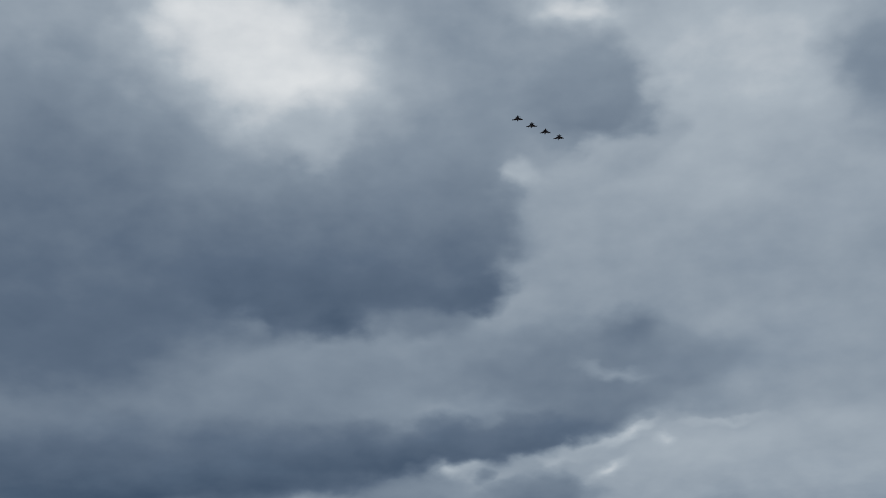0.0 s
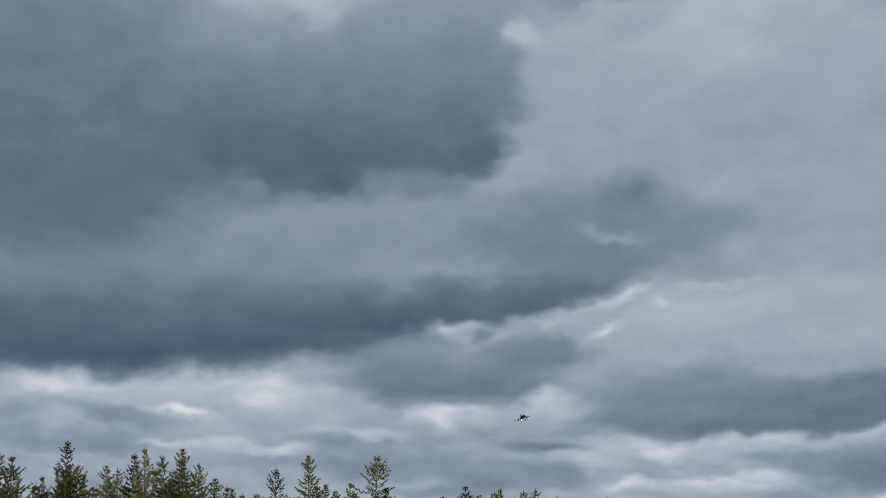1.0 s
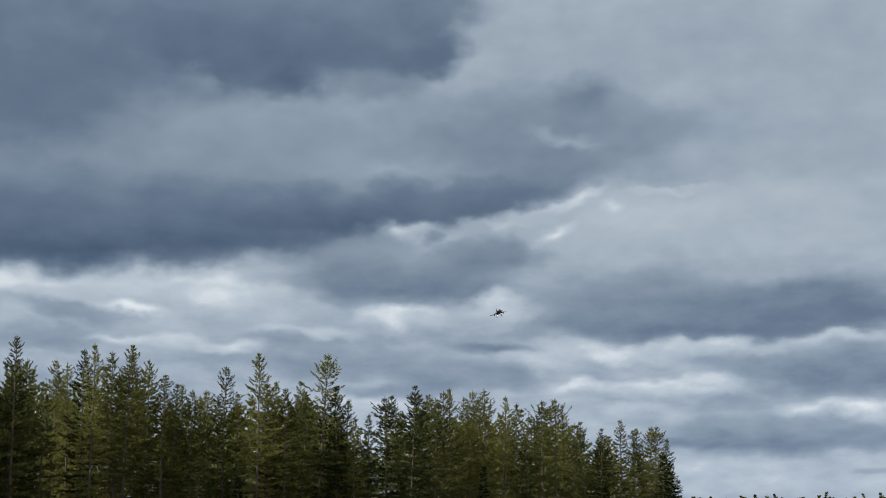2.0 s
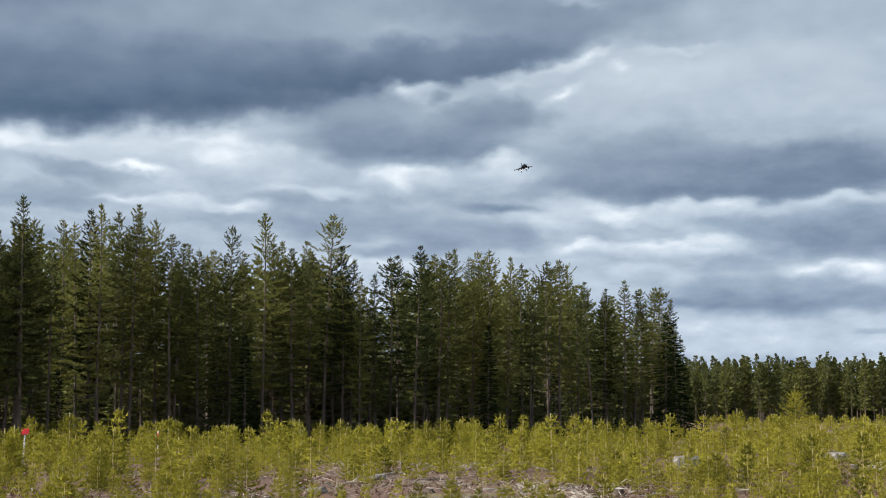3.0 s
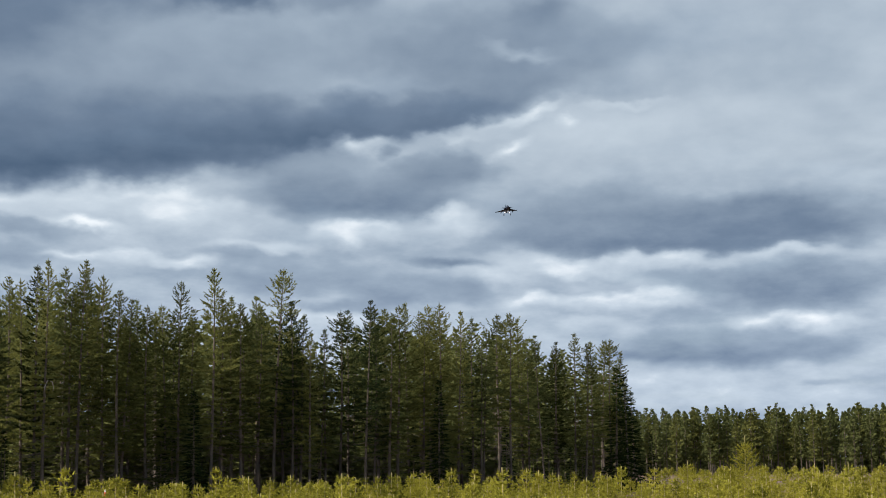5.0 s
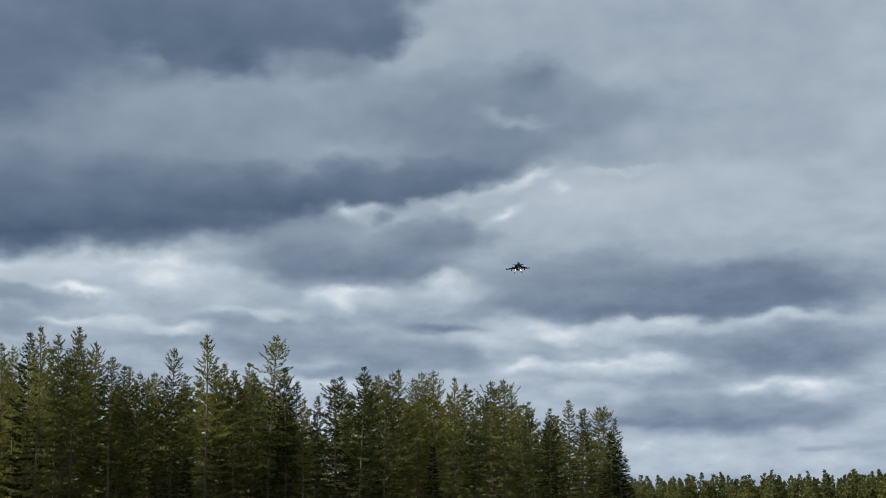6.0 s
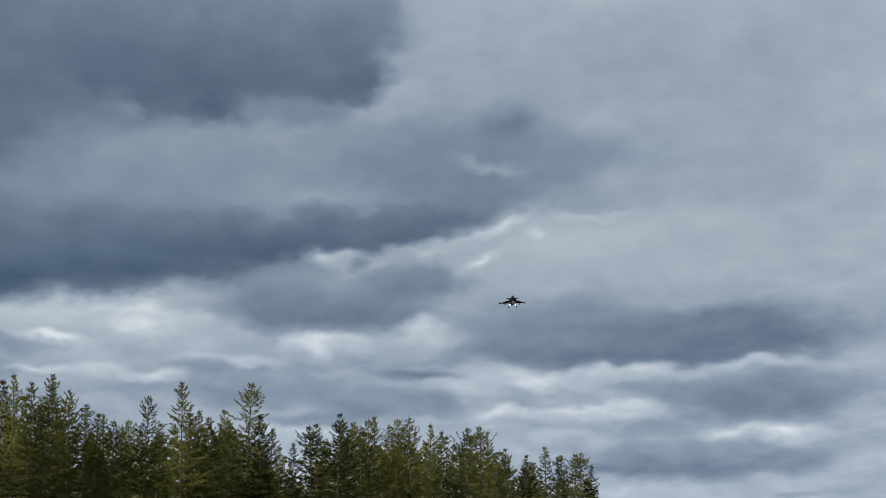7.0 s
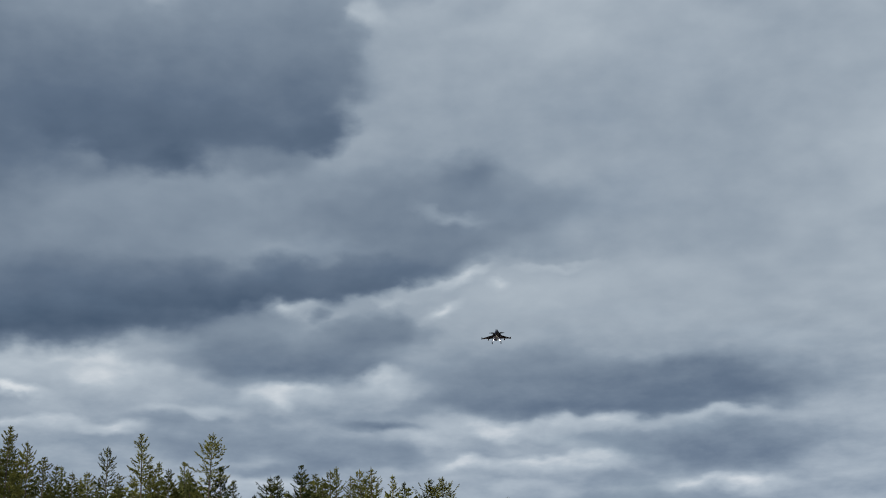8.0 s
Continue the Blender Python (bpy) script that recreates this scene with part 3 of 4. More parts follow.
def plant_inside():
    rnd = random.Random(9)
    tips.sort()
    a, e = [t[0] for t in tips], [t[1] for t in tips]

    def below_tips(az, least, most):
        return min(float(np.interp(az + o, a, e)) for o in (-0.4, 0, 0.4)) - rnd.uniform(least, most)

    for i in range(74):
        az = rnd.uniform(-24, 9.0)
        d = edge_distance(az) + 2 + 30 * rnd.random() ** 1.2
        h = min(d * math.tan(radians(below_tips(az, 0.12, 1.2))) + EYE.z, 19)
        plant(INNER[rnd.randrange(3)], upright(az, d, h / 16, h / 16 * rnd.uniform(0.95, 1.25), rnd),
              "slim pine standing within the dense forest", "pine tree", "inner forest trees")
    for i in range(42):
        az = rnd.uniform(-24, 9.2)
        d = edge_distance(az) + rnd.uniform(1, 16)
        h = rnd.uniform(2.5, 7.0)
        plant(SMALL_SPRUCES[rnd.randrange(2)], upright(az, d, h / 15, h / 15 * 1.3, rnd), "small dark spruce under the pines", "spruce tree", "undergrowth spruces")
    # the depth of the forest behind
    models = [make_pine(50 + k, level=2, crown_from=0.02 + 0.07 * k, width=2.8, mat=PINE_SHADED) for k in range(3)] + [make_pine(54, level=3, crown_from=0.02, width=3.0, mat=PINE_SHADED)]
    places = []
    for i in range(180):
        az = rnd.uniform(-25, 8.6)
        d = edge_distance(az) + 25 + 75 * rnd.random()
        h = min(d * math.tan(radians(below_tips(az, 0.3, 1.6))) + EYE.z, 21)
        places.append((rnd.randrange(3), upright(az, d, h / 16, h / 16 * 1.2, rnd)))
    for i in range(270):
        az = rnd.uniform(-25, 8.9)
        d = edge_distance(az) + rnd.uniform(12, 75)
        h = rnd.uniform(2.5, 9.0)
        places.append((3, upright(az, d, h / 16, h / 16 * 2.6, rnd)))
    merged("inner_woods", models, places, [BARK, PINE_SHADED], "dark dense interior of the pine forest", "woods")
    forget(models)


plant_edge()
plant_inside()


def make_far_woods():
    rnd = random.Random(14)
    models = [make_pine(40 + k, level=3, crown_from=(0.3, 0.22, 0.26, 0.02)[k], width=1.95, mat=PINE if k == 1 else PINE_SHADED) for k in range(4)]
    places = []
    for i in range(340):
        az = 7.5 + 18.5 * ((i * 0.618034) % 1.0) + rnd.gauss(0, 0.05)
        row = rnd.random() ** 1.6
        d = 395 + 120 * row
        h = d * math.tan(radians(2.08 + rnd.gauss(0, 0.16) - 0.1 * row)) + EYE.z
        s = h / 16
        x, y = polar(az, d)
        places.append((3 if row > 0.25 else rnd.randrange(3), pose(x, y, -0.1, 0, 0, rnd.uniform(0, 360)) @ Matrix.Diagonal((s, s, s, 1))))
    for i in range(240):
        x, y = polar(rnd.uniform(7.5, 26), rnd.uniform(410, 500))
        h = rnd.uniform(4, 9) / 16
        places.append((3, pose(x, y, -0.1, 0, 0, rnd.uniform(0, 360)) @ Matrix.Diagonal((h * 2.8, h * 2.8, h, 1))))
    merged("far_woods", models, places, [BARK, PINE, PINE_SHADED], "distant dense pine wood with bare lower trunks", "woods")
    forget(models)


make_far_woods()


# ---- young pines on the clearing ----
def thin(az, d):
    """How thickly the young trees stand, 0 to 1."""
    open_patch = max(0.0, 1 - ((az - 0.8) / 9.5) ** 4) * max(0.0, min(1.0, (56 - d) / 8))
    return 1 - 0.90 * open_patch


def make_plantation():
    rnd = random.Random(3)
    near = [make_young(60 + k, 1.5) for k in range(7)]
    spare = [make_young(70 + k, 1.5, False) for k in range(5)]
    # taller ones that stand out
    for az, d, h in ((-14.6, 88, 2.6), (-13.5, 84, 2.1), (4.3, 62, 2.5), (5.2, 84, 2.6), (-4.1, 80, 2.3), (0.6, 84, 2.2), (11.5, 92, 2.9), (-6.0, 84, 2.2), (8.9, 88, 2.6),
                     (3.4, 33, 1.05), (2.6, 34, 0.9), (-5.1, 34, 0.95), (-1.1, 35, 0.95), (0.2, 37, 1.05), (6.3, 36, 1.1), (-6.4, 44, 1.1), (1.4, 36, 0.8), (4.3, 32.3, 1.1), (14.6, 33, 1.4), (13.8, 35, 1.2), (16.2, 34, 1.2)):
        k = rnd.randrange(7)
        plant(near[k], upright(az, d, h / 1.5, h / 1.5 * (1.6 if h > 4 else 1.15), rnd), "bright yellow-green young pine on the clearing", "young pine", "young planted pines")
    plant(make_young(90, 4.5), upright(13.75, 96, 1.0, 1.1, rnd), "tall bushy young pine above the others on the clearing", "young pine", "young planted pines")
    # clumps in front of the forest
    for i in range(48):
        az = rnd.choice((-15, -12.5, -9, -5.2, -3, -0.5, 1.2, 3.4, 5.5, 8, 10.5, 14, 17)) + rnd.gauss(0, 0.6)
        d, h = rnd.uniform(72, 104), rnd.uniform(1.5, 2.45)
        plant(near[rnd.randrange(7)], upright(az, d, h / 1.5, h / 1.5 * rnd.uniform(0.85, 1.1), rnd), "taller young pine in a clump before the forest", "young pine", "young planted pines")
    count = 0
    rest = []
    for i in range(170):
        h = rnd.uniform(1.4, 2.6)
        rest.append((rnd.randrange(5), upright(rnd.uniform(9.9, 26), rnd.uniform(122, 385), h / 1.5, h / 1.5 * 1.4, rnd)))
    while count < 235 or len(rest) < 1350:
        d = 31 + 98 * rnd.random() ** 1.25
        az = rnd.uniform(-23, 24)
        if rnd.random() > thin(az, d) or d > edge_distance(min(az, 9.6)) - 4 and az < 10.2:
            continue
        if abs(az + 16.3) < 0.3 and 60 < d < 76 or abs(az + 11.25) < 0.2 and 70 < d < 82 or abs(az - 9.6) < 0.6 and 56 < d < 68:
            continue
        h = rnd.uniform(0.55, 1.2) + 0.8 * min(1, max(0, (d - 40) / 45)) * rnd.uniform(0.3, 1.3)
        h *= rnd.choice((0.6, 0.75, 0.85, 0.9, 1.0, 1.0, 1.1, 1.4)) * (0.82 if d < 46 else 1)
        if count < 235 and d < 60 and rnd.random() < 0.6:
            k = rnd.randrange(7)
            plant(near[k], upright(az, d, h / 1.5, h / 1.5 * rnd.uniform(0.9, 1.25), rnd), "bright yellow-green young pine on the clearing", "young pine", "young planted pines")
            count += 1
        elif len(rest) < 1350:
            rest.append((rnd.randrange(5), upright(az, d, h / 1.5, h / 1.5 * rnd.uniform(0.9, 1.25), rnd)))
    merged("young_pine_thicket", spare, rest, [CANDLE, YOUNG], "thicket of yellow-green young pines on the clearing", "young pines")
    forget(spare)


make_plantation()


# ---- litter on the clearing ----
def make_litter():
    rnd = random.Random(8)
    straw, heath, twigs = Geo(), Geo(), Geo()
    for i in range(9000):
        az, d = rnd.uniform(-19, 20), 30 + 45 * rnd.random() ** 1.6
        x, y = polar(az, d)
        p = Vector((x, y, ground_z(x, y)))
        k = noise.noise(Vector((x * 0.25, y * 0.25, 3)))
        if k > 0.05:
            straw.tuft(p, Vector((rnd.gauss(0, 0.3), rnd.gauss(0, 0.3), 1)).normalized(), 0.17, 5, 0.014, 0.6, rnd)
        else:
            heath.tuft(p + Vector((0, 0, 0.03)), Vector((0, 0, 1)), 0.13, 7, 0.022, 0.8, rnd)
    for az, d, r, n in ((-9.5, 33, 1.6, 130), (-1.5, 58, 3.0, 110), (4.2, 41, 2.4, 190), (8.2, 34.5, 1.8, 190), (-7.5, 38, 2.0, 80), (-3, 46, 4.0, 90), (1, 50, 6, 120), (-12.5, 47, 4, 70), (6, 46, 5, 90), (-14, 62, 6, 60), (0.3, 70, 2.6, 130), (2.5, 62, 4, 80), (-6, 60, 4, 60)):
        for i in range(int(n * 1.6)):
            x, y = polar(az, d)
            x, y = x + rnd.gauss(0, r * 0.6), y + rnd.gauss(0, r * 1.2)
            p = Vector((x, y, ground_z(x, y) + rnd.uniform(0.0, 0.18)))
            a = rnd.uniform(0, 6.28)
            way = Vector((math.cos(a), math.sin(a), rnd.gauss(0.05, 0.3)))
            long = rnd.uniform(0.15, 0.8)
            twigs.tube([p - way * long * 0.5, p + wander(rnd, 0.05), p + way * long * 0.5 + wander(rnd, 0.06)], [0.010, 0.008, 0.003], 3, False)
    for g, name, mat, label, cat in ((straw, "dry_grass", STRAW, "tufts of bleached dry grass", "grass"), (heath, "heather", HEATH, "low reddish-brown heather", "heather"),
                                     (twigs, "felling_twigs", DEADWOOD, "heaps of grey bare felling twigs", "twigs")):
        tagged(new(name, g.mesh(name, mat)), label, cat, kind="stuff")


make_litter()


def make_stone(az, d, size, seed, label="pale grey lichen-covered stone on the clearing"):
    bm = bmesh.new()
    bmesh.ops.create_icosphere(bm, subdivisions=3, radius=1)
    for v in bm.verts:
        n = noise.noise(v.co * 1.3 + Vector((seed, 0, 0))) * 0.35 + noise.noise(v.co * 3.7 + Vector((seed, 4, 0))) * 0.12
        v.co = v.co * (1 + n)
        v.co.z = max(v.co.z, -0.5) if v.co.z < 0 else min(v.co.z, 0.62 + 0.1 * n)
        v.co = Vector((v.co.x * size[0], v.co.y * size[1], v.co.z * size[2]))
    me = bpy.data.meshes.new("stone")
    bm.to_mesh(me)
    bm.free()
    me.materials.append(STONE)
    x, y = polar(az, d)
    ob = new("stone", me)
    ob.matrix_basis = pose(x, y, ground_z(x, y) + size[2] * 0.3, 0, 0, seed * 47)
    tagged(ob, label, "stone", "stones")


def make_log(az, d, long, radius, turn, tip=0.0):
    g = Geo()
    rnd = random.Random(int(long * 100 + az * 10))
    pts = [Vector((long * (i / 4 - 0.5), rnd.gauss(0, 0.02), rnd.gauss(0, 0.015))) for i in range(5)]
    g.tube(pts, [radius * rnd.uniform(0.8, 1.1) for _ in pts], 8)
    x, y = polar(az, d)
    ob = new("log", g.mesh("log", DEADWOOD, False))
    ob.matrix_basis = pose(x, y, ground_z(x, y) + radius * 0.8, 0, tip, turn)
    tagged(ob, "bleached fallen branch lying on the heath", "log", "fallen wood")


def make_stump(az, d, radius, height):
    """A weathered cut stump: flared roots, bark, a pale sawn face."""
    x, y = polar(az, d)
    ob = new("stump")
    ob.matrix_basis = pose(x, y, ground_z(x, y) - 0.04, 0, 3, az * 40)
    g = Geo()
    g.tube([Vector((0, 0, 0)), Vector((0, 0, 0.12)), Vector((0.01, 0, height))], [radius * 1.5, radius * 1.12, radius], 12)
    for k in range(5):
        a = k * 1.26 + az
        out = Vector((math.cos(a), math.sin(a), 0))
        g.tube([out * radius * 0.7 + Vector((0, 0, 0.14)), out * radius * 2.1 + Vector((0, 0, 0.02))], [radius * 0.32, radius * 0.12], 5)
    child("bark", g, BARK, ob, "grey flaking bark with flared roots")
    g = Geo()
    g.tube([Vector((0.01, 0, height - 0.01)), Vector((0.012, 0, height + 0.012))], [radius * 0.93, radius * 0.9], 12)
    child("cut_face", g, DEADWOOD, ob, "pale weathered sawn face")
    tagged(ob, "grey weathered tree stump on the cleared heath", "stump", "stumps")


for az, d, radius, height in ((11.7, 54, 0.16, 0.62), (-3.84, 32.4, 0.12, 0.22), (-7.0, 41, 0.13, 0.25), (6.9, 42, 0.14, 0.28), (-0.6, 44, 0.12, 0.2), (15.9, 60, 0.17, 0.5)):
    make_stump(az, d, radius, height)
for az, d, size, seed in ((9.6, 66, (0.85, 0.5, 0.62), 1), (-3.9, 66, (0.4, 0.3, 0.25), 2), (16.9, 66, (0.7, 0.6, 0.5), 3), (-5.0, 45, (0.3, 0.25, 0.22), 4),
                          (-2.6, 56, (0.35, 0.3, 0.22), 5), (-8.6, 36, (0.22, 0.2, 0.18), 6), (15.2, 76, (0.6, 0.5, 0.5), 8), (-10.9, 31.8, (0.3, 0.25, 0.2), 9)):
    make_stone(az, d, size, seed)
for az, d, long, radius, turn in ((-4.0, 44, 0.9, 0.035, 20), (-2.2, 42.5, 1.3, 0.03, -10), (1.0, 38, 1.2, 0.045, -25), (2.2, 45, 1.5, 0.035, 15), (-9.2, 34.5, 1.6, 0.035, 70), (7.6, 36, 1.3, 0.03, 25),
                                  (-1.2, 49, 1.1, 0.04, 5), (4.9, 50, 1.3, 0.03, -15), (-6.3, 49, 0.9, 0.03, 40), (0.2, 54, 1.4, 0.04, 10)):
    make_log(az, d, long * 0.62, radius * 0.8, turn)


def make_marker(az, d, height, flag):
    x, y = polar(az, d)
    ob = new("marker_pole")
    ob.matrix_basis = pose(x, y, ground_z(x, y), 0, 1.5 if flag else -0.8, 0)
    g = Geo()
    r = 0.045 if flag else 0.035
    g.tube([Vector((0, 0, -0.1)), Vector((0, 0, height))], [r, r * 0.95], 10)
    child("pole", g, GREY_PAINT, ob, "pale grey pole", True)
    if flag:
        bm = bmesh.new()
        bmesh.ops.create_cube(bm, size=1, matrix=Matrix.LocRotScale((0.03, -0.05, height - 0.12), None, (0.36, 0.06, 0.28)))
        bmesh.ops.bevel(bm, geom=bm.edges[:], offset=0.02, segments=2)
        for v in bm.verts:
            v.co.z += 0.03 * math.sin(v.co.x * 9)
        part("marker_head", bm, RED, ob, "bright red plastic head")
        tagged(ob, "grey pole with a bright red head in the clearing", "marker pole", "marker poles")
    else:
        g = Geo()
        g.tube([Vector((0, 0, height - 0.36)), Vector((0, 0, height - 0.12))], [r * 1.25, r * 1.25], 10)
        child("band", g, ORANGE, ob, "orange-red band", True)
        tagged(ob, "thin white pole with an orange-red band in the clearing", "marker pole", "marker poles")


make_marker(-16.3, 74, 1.72, True)
make_marker(-11.25, 80, 1.5, False)


# ---- fighter jets ----
JET = material("grey_aircraft_paint", two((0.011, 0.014, 0.027), (0.019, 0.024, 0.042), 0.8), 0.65)
JET_DARK = material("dark_intake", two((0.012, 0.012, 0.014), (0.02, 0.02, 0.022), 2), 0.7)
CANOPY = material("smoked_canopy", two((0.02, 0.022, 0.025), (0.03, 0.032, 0.035), 1), 0.12)
RUBBER = material("tyre_rubber", two((0.015, 0.015, 0.015), (0.03, 0.03, 0.03), 6), 0.9)
METAL = material("gear_metal", two((0.35, 0.35, 0.36), (0.5, 0.5, 0.5), 4), 0.45, 0.3)

for paint in (JET, JET_DARK):
    paint.node_tree.nodes["Principled BSDF"].inputs["Specular IOR Level"].default_value = 0.12


def lamp_glow(name, power):
    m = bpy.data.materials.new(name)
    m.use_nodes = True
    p = m.node_tree.nodes["Principled BSDF"]
    p.inputs["Base Color"].default_value = (0.9, 0.9, 0.9, 1)
    p.inputs["Emission Color"].default_value = (1.0, 0.93, 0.97, 1)
    p.inputs["Emission Strength"].default_value = power
    return m


LIGHT = lamp_glow("landing_light_glow", 30.0)


def loft(stations, sides=16, power=2.3):
    """A body along y from (y, half width, half height, z) sections."""
    bm = bmesh.new()
    rings = []
    for y, w, h, z in stations:
        ring = []
        for k in range(sides):
            a = 2 * math.pi * k / sides
            c, s = math.cos(a), math.sin(a)
            ring.append(bm.verts.new((w * math.copysign(abs(c) ** (2 / power), c), y, z + h * math.copysign(abs(s) ** (2 / power), s))))
        rings.append(ring)
    for p, q in zip(rings, rings[1:]):
        for k in range(sides):
            bm.faces.new((p[k], p[(k + 1) % sides], q[(k + 1) % sides], q[k]))
    bm.faces.new(rings[0][::-1])
    bm.faces.new(rings[-1])
    bmesh.ops.recalc_face_normals(bm, faces=bm.faces[:])
    for f in bm.faces:
        f.smooth = True
    return bm


def surface(root, tip, thick=0.10):
    """A tapered wing or fin between two chords, each (leading point, trailing point)."""
    bm = bmesh.new()
    span = (Vector(tip[0]) - Vector(root[0]))
    chord = Vector(root[1]) - Vector(root[0])
    n = span.cross(chord).normalized()
    rows = []
    for (a, b), t in ((root, thick), (tip, thick * 0.35)):
        a, b = Vector(a), Vector(b)
        row = []
        for s, k in ((0, 0.0), (0.12, 0.7), (0.4, 1.0), (0.8, 0.5), (1, 0.06)):
            p = a.lerp(b, s)
            row.append((bm.verts.new(p + n * (t / 2 * k)), bm.verts.new(p - n * (t / 2 * k))))
        rows.append(row)
    for (u0, d0), (u1, d1), (v0, e0), (v1, e1) in zip(rows[0], rows[0][1:], rows[1], rows[1][1:]):
        bm.faces.new((u0, u1, v1, v0))
        bm.faces.new((d0, e0, e1, d1))
    for row in rows:
        for (a, b), (c, d) in zip(row, row[1:]):
            bm.faces.new((a, b, d, c))
    bm.faces.new((rows[0][-1][0], rows[0][-1][1], rows[1][-1][1], rows[1][-1][0]))
    bmesh.ops.remove_doubles(bm, verts=bm.verts[:], dist=0.0005)
    bmesh.ops.recalc_face_normals(bm, faces=bm.faces[:])
    return bm


def rod(a, b, r0, r1=None, sides=10):
    g = Geo()
    g.tube([Vector(a), Vector(b)], [r0, r1 or r0], sides)
    bm = bmesh.new()
    vs = [bm.verts.new(p) for p in g.v]
    for f in g.f:
        bm.faces.new([vs[i] for i in f])
    return bm


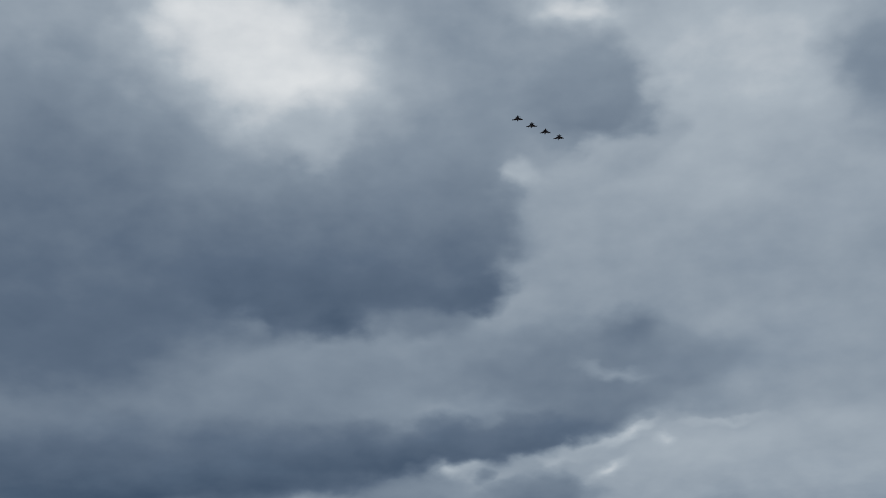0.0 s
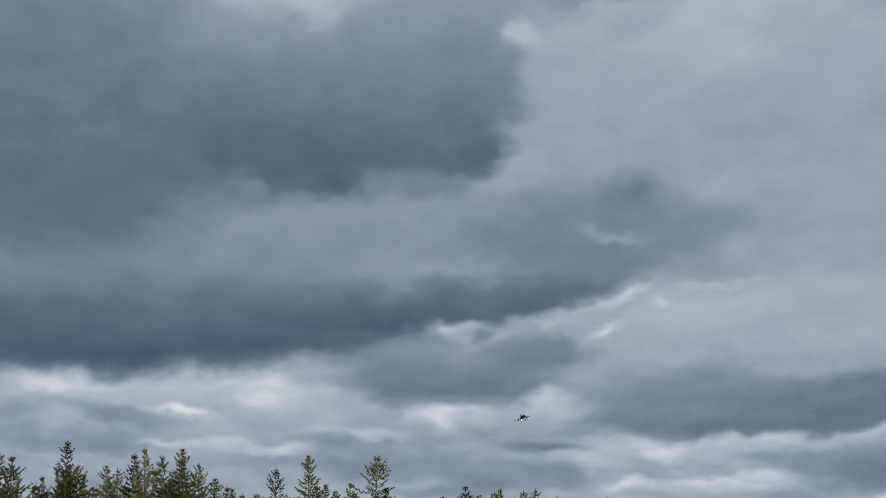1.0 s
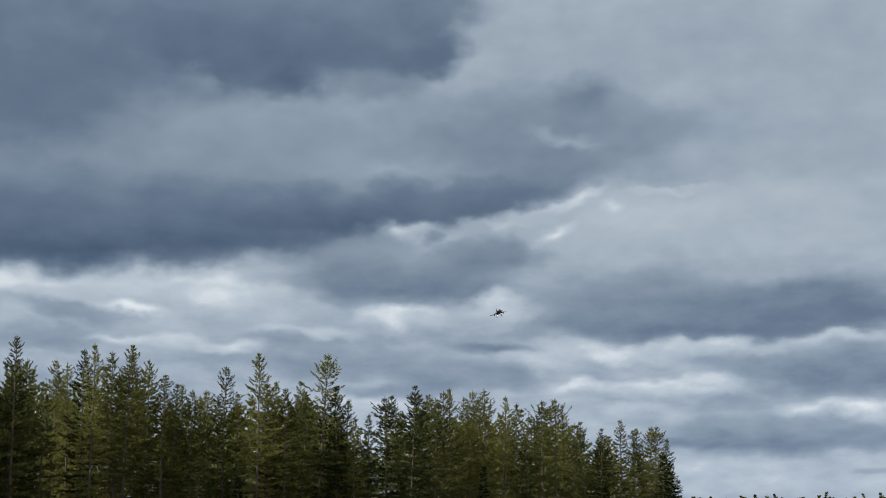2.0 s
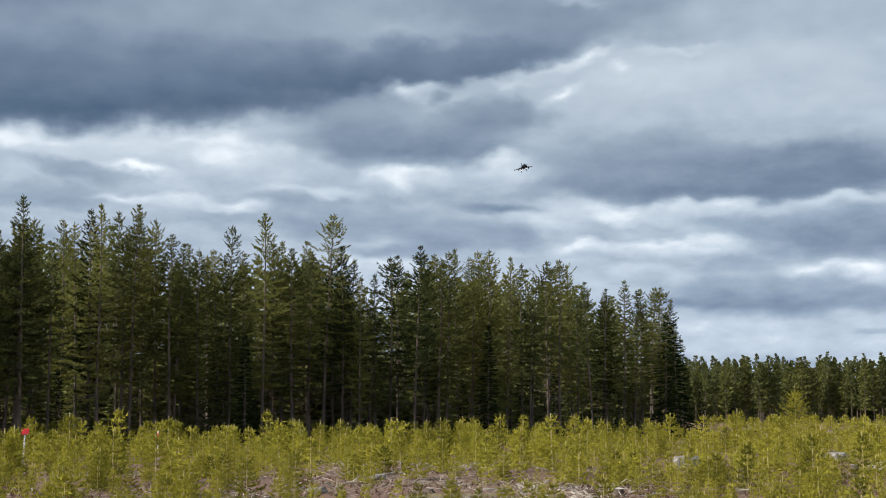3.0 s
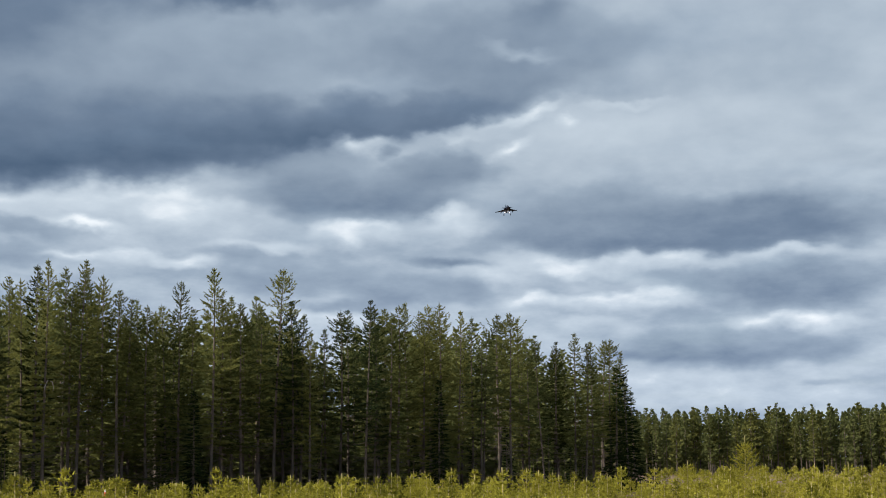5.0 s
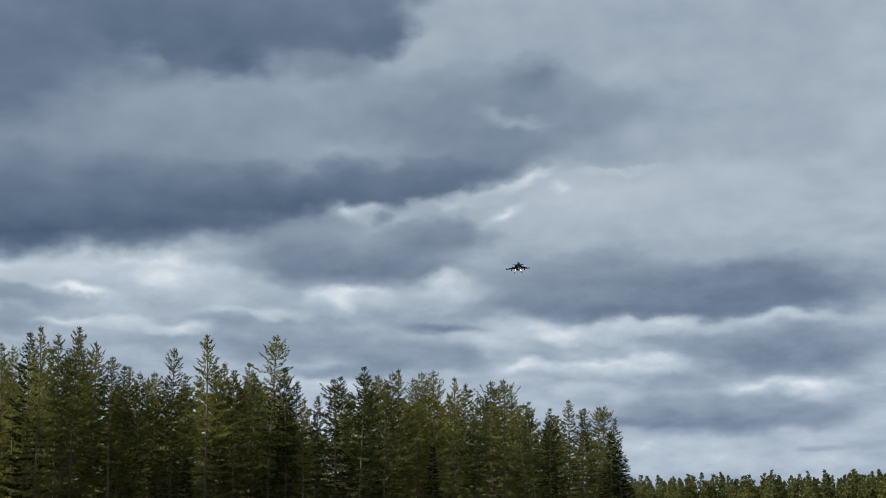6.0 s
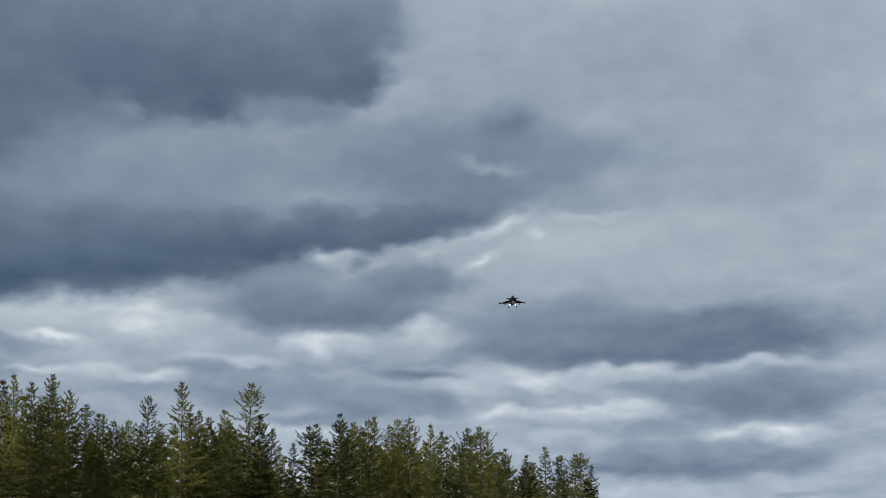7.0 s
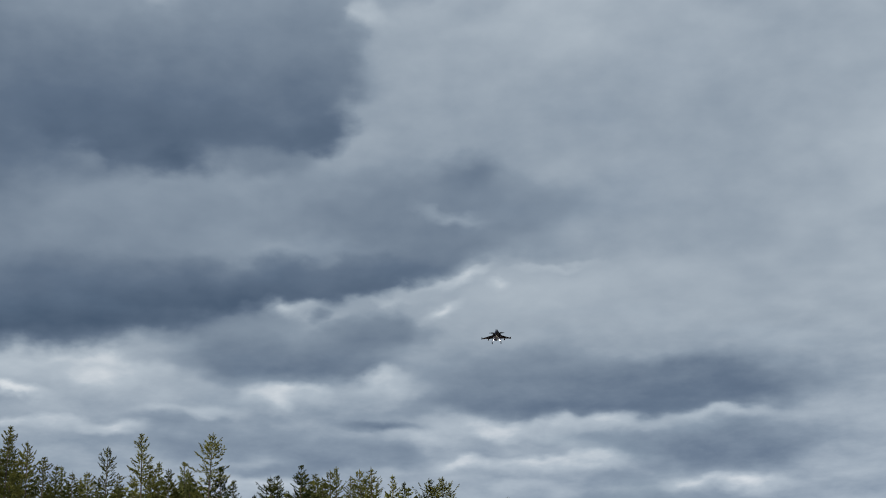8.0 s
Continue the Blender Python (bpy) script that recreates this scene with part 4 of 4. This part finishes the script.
def make_jet(landing):
    """A small delta-winged canard fighter, nose along +y, with its gear down when landing."""
    jet = new("fighter_jet")
    body = part("fuselage", loft(((7.2, 0.03, 0.03, -0.05), (6.4, 0.24, 0.22, -0.02), (5.2, 0.45, 0.45, 0.05), (4.0, 0.58, 0.62, 0.12), (2.8, 0.66, 0.72, 0.14),
                                  (1.2, 0.78, 0.78, 0.12), (-1.2, 0.86, 0.78, 0.10), (-3.4, 0.80, 0.70, 0.10), (-5.2, 0.60, 0.56, 0.10), (-6.0, 0.50, 0.48, 0.10))), JET, jet)
    part("nose_probe", rod((0, 7.15, -0.05), (0, 8.0, -0.05), 0.025, 0.012), JET, body)
    part("canopy", loft(((4.9, 0.06, 0.05, 0.48), (4.3, 0.30, 0.30, 0.62), (3.4, 0.40, 0.46, 0.72), (2.4, 0.36, 0.36, 0.76), (1.5, 0.12, 0.1, 0.84))), CANOPY, body, "dark smoked glass canopy")
    part("nozzle", loft(((-5.9, 0.50, 0.48, 0.10), (-6.8, 0.40, 0.38, 0.10))), JET_DARK, body, "blackened exhaust nozzle")
    for s in (-1, 1):
        intake = part("air_intake", loft(((2.4, 0.24, 0.40, 0.05), (0.8, 0.28, 0.46, 0.06), (-1.6, 0.2, 0.4, 0.08)), 12, 4.0), JET, jet)
        intake.location = (s * 0.86, 0, 0)
        # solid black plug: the intake has no hollow, its inner shade is coloured on
        mouth = part("intake_mouth", loft(((2.44, 0.19, 0.34, 0.05), (2.30, 0.19, 0.34, 0.05)), 12, 4.0), JET_DARK, intake, "black plug standing for the shaded intake opening")
        part("wing", surface(((s * 0.85, 1.5, 0.0), (s * 0.85, -4.6, 0.0)), ((s * 4.0, -3.0, -0.10), (s * 4.0, -4.4, -0.10)), 0.24), JET, jet)
        part("canard", surface(((s * 0.95, 3.0, 0.42), (s * 0.95, 1.1, 0.36)), ((s * 2.15, 1.5, 0.62), (s * 2.15, 0.85, 0.60)), 0.10), JET, jet)
        rail = part("wingtip_rail", rod((s * 4.08, -2.2, -0.10), (s * 4.08, -4.8, -0.10), 0.07), JET, jet)
        part("missile", rod((s * 4.18, -1.6, -0.10), (s * 4.18, -4.5, -0.10), 0.075), JET, rail)
        tank = part("pylon", surface(((s * 2.3, -0.8, -0.12), (s * 2.3, -3.2, -0.12)), ((s * 2.3, -1.0, -0.52), (s * 2.3, -2.8, -0.52)), 0.12), JET, jet)
        part("store", loft(((0.3, 0.02, 0.02, -0.72), (-0.4, 0.17, 0.17, -0.72), (-2.4, 0.19, 0.19, -0.72), (-3.6, 0.04, 0.04, -0.72)), 10, 2.0), JET, tank).location = (s * 2.3, 0, 0)
    part("tail_fin", surface(((0, -2.0, 0.8), (0, -5.6, 0.7)), ((0, -4.9, 2.9), (0, -6.0, 2.9)), 0.16), JET, jet)
    if landing:
        for s in (-1, 1):
            leg = part("main_gear_leg", rod((s * 0.75, -1.6, -0.5), (s * 1.25, -1.6, -1.75), 0.09, 0.07), METAL, jet)
            part("wheel", rod((s * 1.16, -1.6, -1.80), (s * 1.38, -1.6, -1.80), 0.34, sides=16), RUBBER, leg, "black tyre")
            part("gear_door", surface(((s * 1.02, -0.9, -0.65), (s * 1.02, -2.2, -0.65)), ((s * 1.42, -1.1, -1.35), (s * 1.42, -2.0, -1.35)), 0.05), JET, leg)
            part("landing_light", loft(((-1.30, 0.125, 0.125, -1.02), (-1.42, 0.11, 0.11, -1.02)), 14, 2.0), LIGHT, leg, "glowing white landing light").location = (s * 0.92, 0, 0)
        leg = part("nose_gear_leg", rod((0, 3.4, -0.5), (0, 3.6, -1.75), 0.08, 0.06), METAL, jet)
        for s in (-1, 1):
            part("wheel", rod((s * 0.10, 3.6, -1.85), (s * 0.24, 3.6, -1.85), 0.24, sides=14), RUBBER, leg, "black tyre")
    return jet


landing_jet = tagged(make_jet(True), "dark grey delta-winged fighter landing with lights on and gear down", "fighter jet", "fighter jets")
first = make_jet(False)
formation = [first] + [copy_thing(first, Matrix.Identity(4)) for _ in range(3)]
for ob in formation:
    tagged(ob, "small dark grey fighter jet flying in slanted line formation", "fighter jet", "jets in formation")


def far_point(az, el, d):
    a, e = radians(az), radians(el)
    return EYE + Vector((math.sin(a) * math.cos(e), math.cos(a) * math.cos(e), math.sin(e))) * d


def motions():
    rows = []
    for t, az, el, bank, turn in ((0, 0.45, 9.28, 16, 6), (0.5, 0.9, 9.33, 16, 6), (1, 1.4, 9.40, 16, 6), (1.6, 2.05, 9.53, 16, 5), (2.3, 2.72, 9.71, 15, 5), (3, 3.24, 9.87, 12, 4),
                                  (3.5, 3.61, 9.98, 10, 3), (4, 3.95, 10.07, 8, 2), (4.5, 4.28, 10.17, 6, 1), (5, 4.62, 10.31, 5, 0), (5.7, 5.12, 10.54, 3, -2), (6.5, 5.71, 10.86, 2, -3),
                                  (7, 6.10, 11.12, 1, -4), (7.5, 6.53, 11.40, 0, -5), (8, 7.01, 11.71, 0, -5)):
        p = far_point(az, el, 407 + 50 * (8 - t))
        rows.append((t, pose(p.x, p.y, p.z, -1, bank, 180 + turn)))
    walk(landing_jet, rows)
    for ob, (az, el) in zip(formation, ((1.79, 26.88), (2.40, 26.58), (2.99, 26.30), (3.58, 26.04))):
        p = far_point(az, el, 1140)
        rows = []
        for t in (0, 2, 4, 6, 8):
            q = p + Vector((1.3, -77.0, 0.0)) * t
            rows.append((t, pose(q.x, q.y, q.z, -8, 0, 180)))
        walk(ob, rows)


motions()
